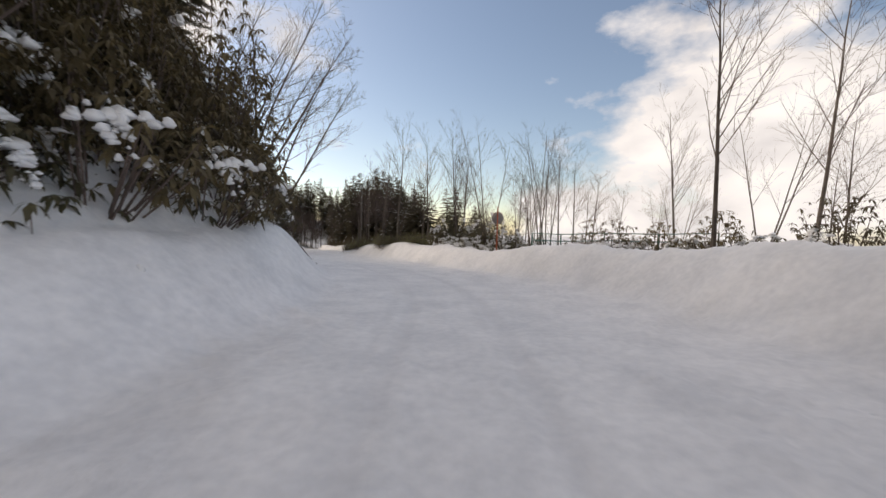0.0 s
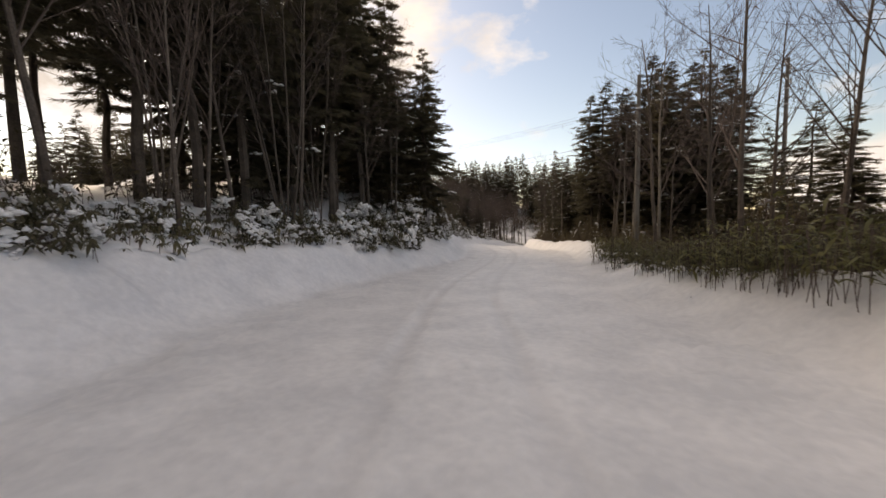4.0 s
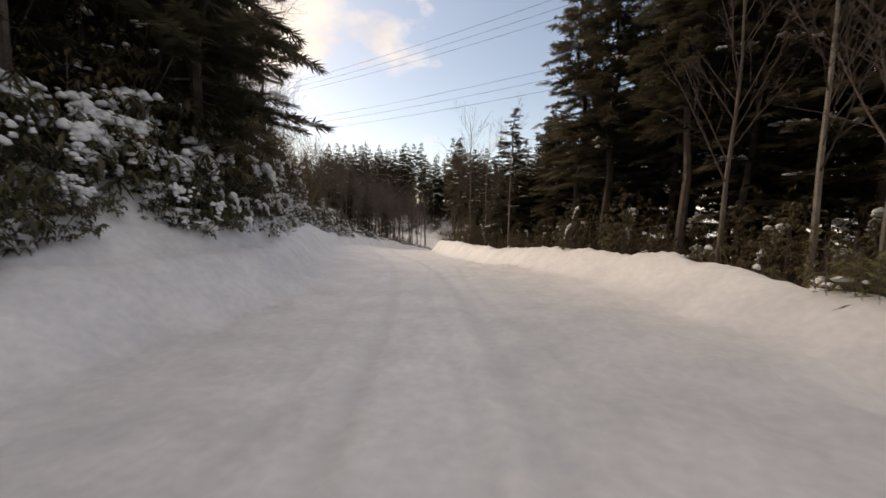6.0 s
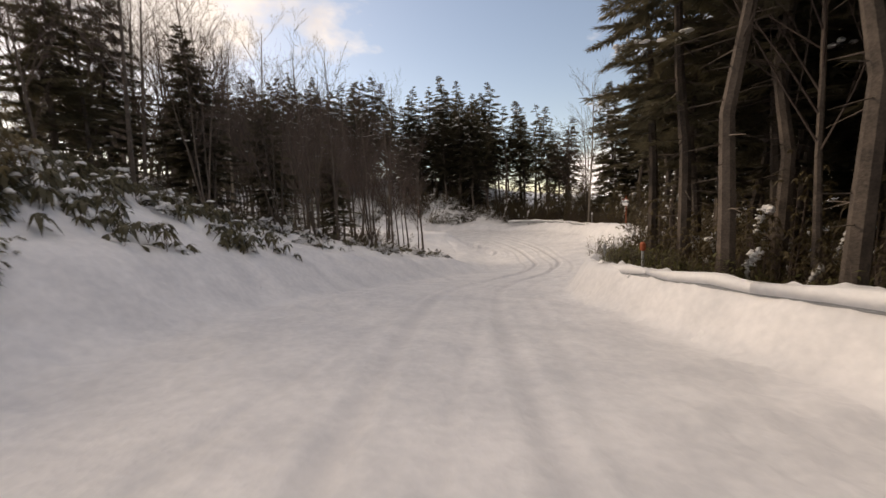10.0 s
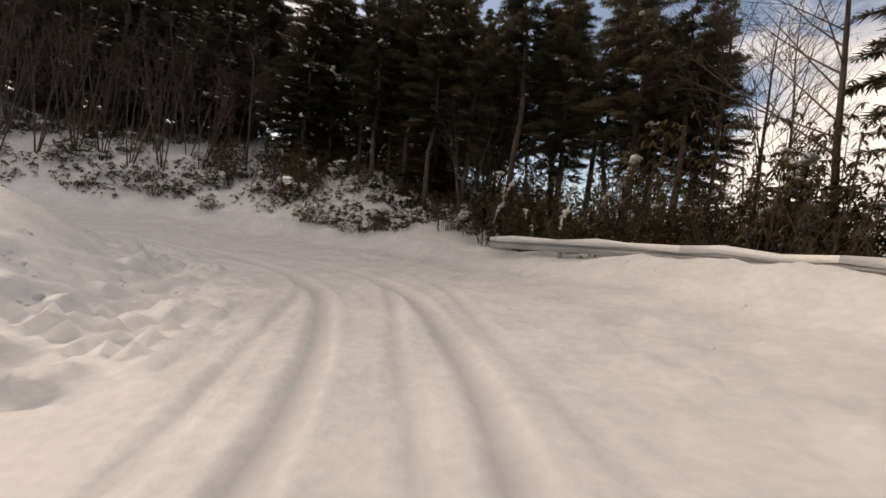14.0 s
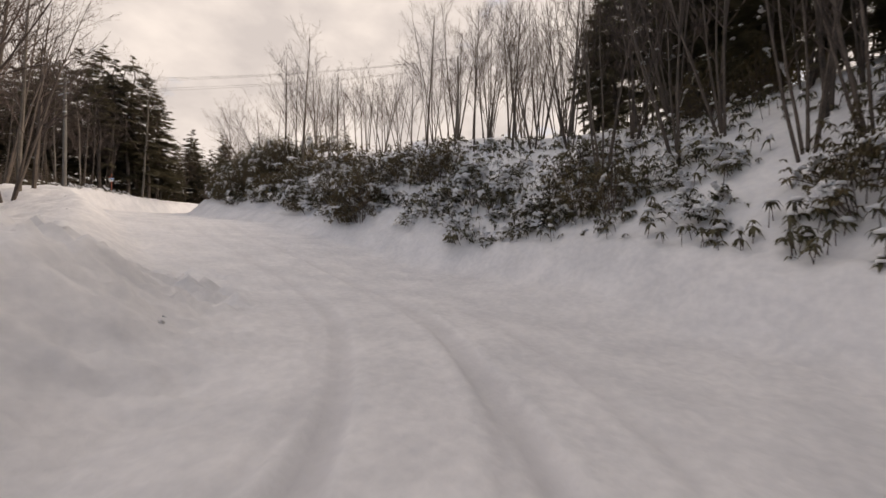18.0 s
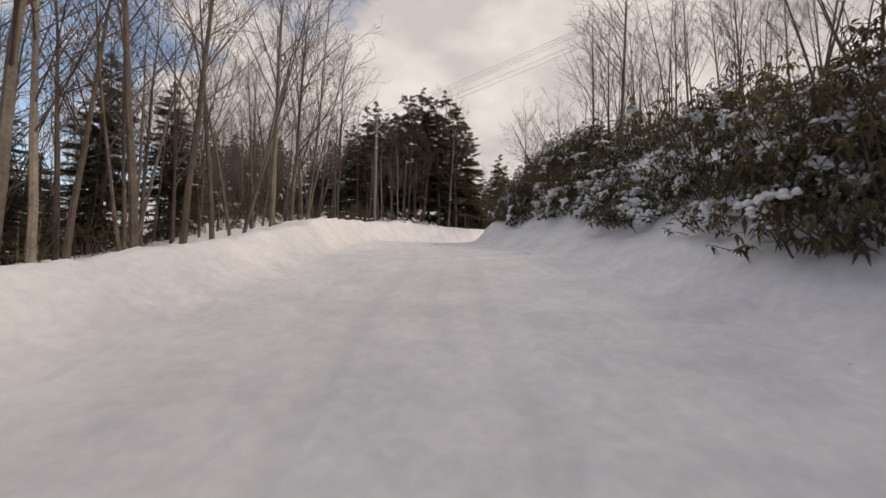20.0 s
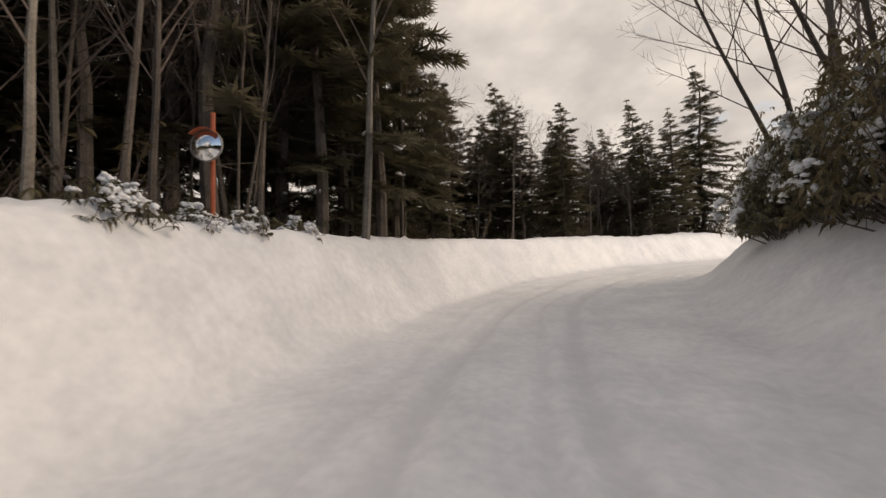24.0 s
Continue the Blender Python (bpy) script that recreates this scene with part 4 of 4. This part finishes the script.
def sprigs():
    """Whorls of drooping leaves poking through the snow on the slopes, past counting."""
    rng = random.Random(9)
    lf, st, cp = Shape(), Shape(), Shape()
    for t0, t1, d0, d1, n, size in ((8.6, 11.2, -10.5, -5.0, 2600, 0.19), (10.8, 13.5, -12, -6.2, 350, 0.16), (15.95, 17.4, 6.2, 10.5, 1100, 0.14), (17.4, 19.4, 5.4, 10.5, 1300, 0.14), (19.0, 20.8, 5.2, 12.0, 800, 0.14),
                                    (20.8, 25.5, 4.4, 9.5, 1300, 0.17), (2.6, 6.8, -8.5, -5.6, 900, 0.16), (-1, 2.6, -8, -4.4, 700, 0.17), (5.0, 6.8, 5.0, 6.6, 200, 0.15), (23.0, 25.0, -5.4, -4.2, 120, 0.12)):
        pts = []
        for _ in range(n):
            x, y = beside(rng.uniform(t0, t1), rng.uniform(d0, d1))
            if abs(station(x, y)[1]) > 4.1 and noise.noise(Vector((x * 0.55, y * 0.55, 4.0))) > -0.18:
                pts.append((x, y))
        zs = ground_height([p[0] for p in pts], [p[1] for p in pts])
        for (x, y), z in zip(pts, zs):
            h = rng.uniform(0.05, 0.45)
            q = Vector((x + rng.uniform(-0.1, 0.1), y + rng.uniform(-0.1, 0.1), z + h))
            st.tube([Vector((x, y, z - 0.1)), q], [0.008, 0.005], 3)
            a = rng.uniform(0, 6.28)
            for k in range(rng.randint(5, 8)):
                b = a + k * 0.95 + rng.uniform(-0.3, 0.3)
                w = Vector((math.cos(b), math.sin(b), rng.uniform(-0.5, 0.3))).normalized()
                ln = size * rng.uniform(0.7, 1.4)
                lf.blade(q, w, Vector((-math.sin(b), math.cos(b), rng.uniform(-0.2, 0.2))), ln, ln * 0.34, rng.uniform(0.5, 1.3))
            if rng.random() < 0.2:
                cp.blob(q + Vector((0, 0, 0.0)), rng.uniform(0.05, 0.14), rng.uniform(0.05, 0.12), rng.uniform(0.03, 0.08), rng, 6)
    root = tagged(new("shrub_sprigs"), "leafy shrub tips poking through the snow", "undergrowth", kind="stuff")
    tagged(part("foliage", lf, LEAF, root), kind="stuff")
    tagged(part("branchwork", st, TWIG, root), kind="stuff")
    tagged(part("snow_load", cp, CAP, root, "dabs of snow on the leaves", True), kind="stuff")


sprigs()


def clods():
    """Small lumps of ploughed snow, half sunk along the edges of the road."""
    rng = random.Random(5)
    s = Shape()
    pts = []
    for t0, t1, d0, d1, n in ((-1, 24.5, 3.0, 4.8, 200), (-1, 24.5, -4.8, -3.0, 200), (12.6, 19.4, -5.6, -2.0, 1500), (14.6, 18.8, -4.6, -1.9, 1600), (12.6, 15.4, 2.5, 5.8, 420), (24.0, 25.4, -4.4, -3.3, 60)):
        for _ in range(n):
            x, y = beside(rng.uniform(t0, t1), rng.uniform(d0, d1))
            if abs(station(x, y)[1]) > 2.5 and noise.noise(Vector((x * 0.7, y * 0.7, 2.0))) > -0.1:
                pts.append((x, y))
    zs = ground_height([p[0] for p in pts], [p[1] for p in pts])
    for (x, y), z in zip(pts, zs):
        r = 0.018 + 0.05 * rng.random() ** 3
        s.blob(Vector((x, y, z + 0.012 - 0.35 * r)), r * rng.uniform(0.8, 1.4), r * rng.uniform(0.8, 1.4), r * rng.uniform(0.9, 1.3), rng, 6)
    tagged(new("snow_clods", s.mesh("snow_clods", SNOW, True)), "lumps of ploughed snow along the road", "snow", kind="stuff")


clods()


# ---- guard rails, mirrors, poles, fence ----
def height_at(x, y):
    return float(ground_height([x], [y])[0])


def guard_rail(t0, t1, off, top, label, step=0.30, lift=0.0, pinch=0.0):
    """A wavy steel beam on posts, snow lying on its upper edge; pinch brings its middle closer to the road."""
    far = off
    root = tagged(new("guard_rail"), label, "guard rail", "guard rails")
    ts = np.arange(t0, t1 + 0.01, step)
    prof = ((0.00, 0.0), (0.035, 0.05), (0.075, 0.09), (0.075, 0.13), (0.03, 0.165), (0.075, 0.20), (0.075, 0.24), (0.035, 0.28), (0.0, 0.33))
    sgn = 1 if off > 0 else -1
    for a, b in zip(ts[:-1], ts[1:]):
        beam, cap = Shape(), Shape()
        rows, lips = [], []
        for t in np.linspace(a, b, 4):
            off = far - pinch * min(1.0, max(0.0, t - t0))
            i = int(np.abs(LINE[:, 0] - t).argmin())
            n = Vector((TAN[i, 1], -TAN[i, 0], 0)) * sgn
            x, y = beside(t, off)
            z = LINE[i, 3] + float(tilt(np.array(t))) * off + top + lift * min(1.0, max(0.0, 14.4 - t))
            o = Vector((x, y, z))
            ring = [o - n * p + Vector((0, 0, -q)) for p, q in prof] + [o + n * 0.02 + Vector((0, 0, -q)) for q in (0.33, 0.0)]
            rows.append(len(beam.v))
            beam.v += ring
            lips.append(len(cap.v))
            k = 0.05 + 0.035 * math.sin(t * 23) + 0.02 * math.sin(t * 61)
            cap.v += [o - n * 0.10 + Vector((0, 0, -0.06 - 0.07 * abs(math.sin(t * 17)))), o - n * 0.09 + Vector((0, 0, k)), o + n * 0.02 + Vector((0, 0, k * 1.35)), o + n * 0.10 + Vector((0, 0, k * 0.7)), o + n * 0.11 + Vector((0, 0, -0.03))]
        for sh, idx, m in ((beam, rows, len(prof) + 2), (cap, lips, 5)):
            for p, q in zip(idx[:-1], idx[1:]):
                for k in range(m):
                    k2 = (k + 1) % m
                    sh.f.append((p + k, p + k2, q + k2, q + k))
            sh.f.append(tuple(idx[0] + k for k in range(m)))
            sh.f.append(tuple(idx[-1] + m - 1 - k for k in range(m)))
        part("beam", beam, STEEL, root)
        part("snow_strip", cap, CAP, root, "strip of snow on the rail", True)
        post = Shape()
        off = far - pinch * min(1.0, max(0.0, a - t0))
        x, y = beside(a, off + 0.10 * sgn)
        i = int(np.abs(LINE[:, 0] - a).argmin())
        zt = LINE[i, 3] + float(tilt(np.array(a))) * off + top - 0.04 + lift * min(1.0, max(0.0, 14.4 - a))
        post.tube([Vector((x, y, min(height_at(x, y), zt - 0.6) - 0.2)), Vector((x, y, zt))], [0.06, 0.06], 8)
        part("post", post, STEEL, root)


guard_rail(10.0, 12.2, 4.5, 0.91, "steel guard rail nearly buried in snow", pinch=1.0)
guard_rail(13.4, 15.6, 6.1, 0.90, "steel guard rail along the outside of the bend", lift=0.5)
guard_rail(12.4, 13.05, 5.5, 1.42, "steel guard rail end above the ploughed snow")
guard_rail(8.0, 9.5, 5.0, 0.52, "end of a steel guard rail sunk in snow")


def traffic_mirror(x, y, z, centre, face, label, dia=0.56):
    """A round convex mirror with a small hood on an orange pole."""
    root = tagged(new("traffic_mirror"), label, "mirror", "roadside mirrors")
    root.location = (x, y, z)
    pole, rim, glass, hood = Shape(), Shape(), Shape(), Shape()
    h = centre - z
    pole.tube([Vector((0, 0, -0.8)), Vector((0, 0, h + 0.48))], [0.03, 0.03], 10)
    a = math.atan2(face[1] - y, face[0] - x)
    n, s, u = Vector((math.cos(a), math.sin(a), -0.10)).normalized(), Vector((-math.sin(a), math.cos(a), 0)), Vector((0, 0, 1))
    c = Vector((0, 0, h)) + n * 0.14
    r, N = dia / 2, 28
    rings = [(0.0, 0.085), (0.35, 0.075), (0.65, 0.045), (0.955, 0.0)]
    glass.v.append(c + n * rings[0][1])
    for q, d in rings[1:]:
        for k in range(N):
            b = 6.2832 * k / N
            glass.v.append(c + n * d + (s * math.cos(b) + u * math.sin(b)) * r * q)
    for k in range(N):
        k2 = (k + 1) % N
        glass.f.append((0, 1 + k, 1 + k2))
        for j in range(2):
            p, q = 1 + j * N, 1 + (j + 1) * N
            glass.f.append((p + k, q + k, q + k2, p + k2))
    for q, d in ((0.945, 0.004), (0.965, 0.012), (0.985, 0.006), (0.985, -0.03), (0.6, -0.10), (0.05, -0.12)):
        for k in range(N):
            b = 6.2832 * k / N
            rim.v.append(c + n * d + (s * math.cos(b) + u * math.sin(b)) * r * q)
    for j in range(5):
        for k in range(N):
            k2 = (k + 1) % N
            rim.f.append((j * N + k, j * N + N + k, j * N + N + k2, j * N + k2))
    M = 12
    for d in (0.0, 0.10):
        for e in (1.0, 1.03):
            for k in range(M + 1):
                b = radians(40 + 100 * k / M)
                hood.v.append(c + n * d + (s * math.cos(b) + u * math.sin(b)) * r * e)
    w = M + 1
    for k in range(M):
        for p, q in ((0, 2 * w), (3 * w, w), (w, 0), (2 * w, 3 * w)):
            hood.f.append((p + k, p + k + 1, q + k + 1, q + k))
    part("pole", pole, ORANGE, root)
    back = part("rim", rim, RIM, root, "grey rim and back", True)
    part("mirror_glass", glass, GLASS, back, "convex mirror face", True)
    part("hood", hood, ORANGE, back)


traffic_mirror(2.49, 17.81, 0.6, 2.15, (4.9, 28.5), "convex traffic mirror on a red and orange pole")
traffic_mirror(-19.42, 108.97, -3.2, -1.65, (-25.95, 101.3), "convex traffic mirror on an orange pole behind the rail")
traffic_mirror(-38.73, 129.08, -3.4, -1.27, (-36.0, 121.6), "convex traffic mirror on an orange pole in the bend")
traffic_mirror(-54.82, 77.83, 2.0, 3.20, (-51.5, 84.0), "convex traffic mirror on an orange pole above the bank", 0.44)


def utility_pole(x, y, tall, label, arm=0.0, arms=True):
    """A tapering concrete pole with a cross arm, insulators and bands."""
    root = tagged(new("utility_pole"), label, "pole", "utility poles")
    z = height_at(x, y)
    root.location = (x, y, z)
    shaft = Shape()
    shaft.tube([Vector((0, 0, -0.8)), Vector((0, 0, tall * 0.5)), Vector((0, 0, tall))], [0.12, 0.105, 0.08], 12)
    part("shaft", shaft, CONCRETE, root)
    ca, sa = math.cos(arm), math.sin(arm)
    for dz in (0.35, 1.1) if arms else ():
        bar = Shape()
        bar.tube([Vector((-0.8 * ca, -0.8 * sa, tall - dz)), Vector((0.8 * ca, 0.8 * sa, tall - dz))], [0.04, 0.04], 4)
        arm_bar = part("cross_arm", bar, STEEL, root)
        for k in (-0.7, 0.0, 0.7):
            pin = Shape()
            pin.tube([Vector((k * ca, k * sa, tall - dz + 0.02)), Vector((k * ca, k * sa, tall - dz + 0.09)), Vector((k * ca, k * sa, tall - dz + 0.17))], [0.02, 0.05, 0.03], 8)
            part("insulator", pin, CONCRETE, arm_bar)
    for dz in (1.6, 2.4):
        band = Shape()
        band.tube([Vector((0, 0, tall - dz)), Vector((0, 0, tall - dz + 0.08))], [0.105, 0.105], 12)
        part("band", band, STEEL, root)
    return Vector((x, y, z + tall)), ca, sa


def wires(a, b, sag, drops):
    """Cables from pole to pole, one object each."""
    (p, ca, sa), (q, cb, sb) = a, b
    for k, dz in drops:
        s = Shape()
        u, v = p + Vector((k * ca, k * sa, dz)), q + Vector((k * cb, k * sb, dz))
        pts = [u.lerp(v, i / 14) + Vector((0, 0, -sag * 4 * (i / 14) * (1 - i / 14))) for i in range(15)]
        s.tube(pts, [0.0065] * 15, 4)
        ob = new("power_cable", s.mesh("power_cable", BLACK))
        tagged(ob, "thin dark overhead cable strung between poles", "cable", "overhead cables")


utility_pole(-11.24, 52.03, 9.0, "tall plain grey concrete pole among the firs", 1.2, False)
one = utility_pole(-4.6, 57.6, 11.7, "grey concrete utility pole deep among the trees", 1.17)
two = utility_pole(-41.0, 74.8, 6.6, "concrete utility pole on the wooded slope", 1.17)
three = utility_pole(-51.24, 83.3, 7.6, "grey concrete utility pole behind the snow bank", 1.9)
four = utility_pole(-74.34, 99.94, 8.5, "concrete utility pole up on the hillside", 1.9)
DROPS = ((-0.7, -0.18), (0.0, -0.18), (0.7, -0.18), (-0.7, -0.93), (0.7, -0.93))
wires(one, two, 0.6, ((-0.7, -0.18), (0.0, -0.18), (0.7, -0.18), (0.0, -2.5), (0.0, -2.9), (0.1, -3.3)))
wires(three, four, 0.5, DROPS)


def fence():
    root = tagged(new("fence"), "low pipe fence with a green net panel in the snow", "fence")
    pts = [(4.6, 19.8), (5.9, 19.2), (7.7, 18.3), (9.7, 17.2), (11.8, 16.4)]
    tops = []
    for x, y in pts:
        z = height_at(x, y)
        post = Shape()
        post.tube([Vector((x, y, z - 0.5)), Vector((x, y, z + 1.1))], [0.035, 0.035], 8)
        part("post", post, GREEN, root)
        tops.append(Vector((x, y, z + 1.07)))
    for a, b in zip(tops[:-1], tops[1:]):
        for dz in (0.0, -0.35):
            bar = Shape()
            bar.tube([a + Vector((0, 0, dz)), b + Vector((0, 0, dz))], [0.022, 0.022], 6)
            part("rail", bar, GREEN, root)
    a, b = tops[0], tops[1]
    net = Shape()
    for i in range(13):
        p = a.lerp(b, i / 12)
        net.tube([p, p + Vector((0, 0, -0.6))], [0.006, 0.006], 3)
    for i in range(7):
        d = Vector((0, 0, -0.6 * i / 6))
        net.tube([a + d, b + d], [0.006, 0.006], 3)
    tagged(part("net", net, GREEN, root, "green net panel"), kind="stuff")


fence()


def marker(x, y, z, tall, mat, label):
    """A slim road-edge post with a rounded reflector head."""
    root = tagged(new("delineator"), label, "road marker", "delineators")
    root.location = (x, y, z)
    post, head = Shape(), Shape()
    post.tube([Vector((0, 0, -0.5)), Vector((0, 0, tall))], [0.03, 0.03], 8)
    head.tube([Vector((0, 0, tall - 0.02)), Vector((0, 0, tall)), Vector((0, 0, tall + 0.14)), Vector((0, 0, tall + 0.18))], [0.03, 0.06, 0.06, 0.03], 12)
    part("post", post, STEEL, root)
    part("reflector", head, mat, root)


for t, d, up, mat, label in ((11.1, 4.0, 0.55, ORANGE, "orange reflector post above the guard rail"), (11.7, 3.9, 0.5, STEEL, "grey reflector post beside the guard rail"), (14.2, 6.2, 0.9, CAP, "white reflector post behind the guard rail"), (12.6, 5.4, 0.7, STEEL, "grey reflector post in the bank")):
    x, y = beside(t, d)
    marker(x, y, height_at(x, y), up, mat, label)


def fallen_branch():
    s = Shape()
    rng = random.Random(3)
    a, b = Vector((-5.2, 13.8)), Vector((-5.15, 15.7))
    pts = []
    for i in range(8):
        p = a.lerp(b, i / 7)
        px, py = p.x + 0.04 * math.sin(i * 1.7), p.y
        pts.append(Vector((px, py, height_at(px, py) + 0.09 + 0.04 * rng.random())))
    s.tube(pts, [0.024 - 0.0018 * i for i in range(8)], 5)
    s.tube([pts[4], pts[4] + Vector((0.2, -0.25, 0.03))], [0.01, 0.004], 4)
    tagged(new("fallen_branch", s.mesh("fallen_branch", BARK)), "thin dark branch fallen on the snow", "branch")


fallen_branch()

away(FIRS + BARES + BUSHES + SASAS)
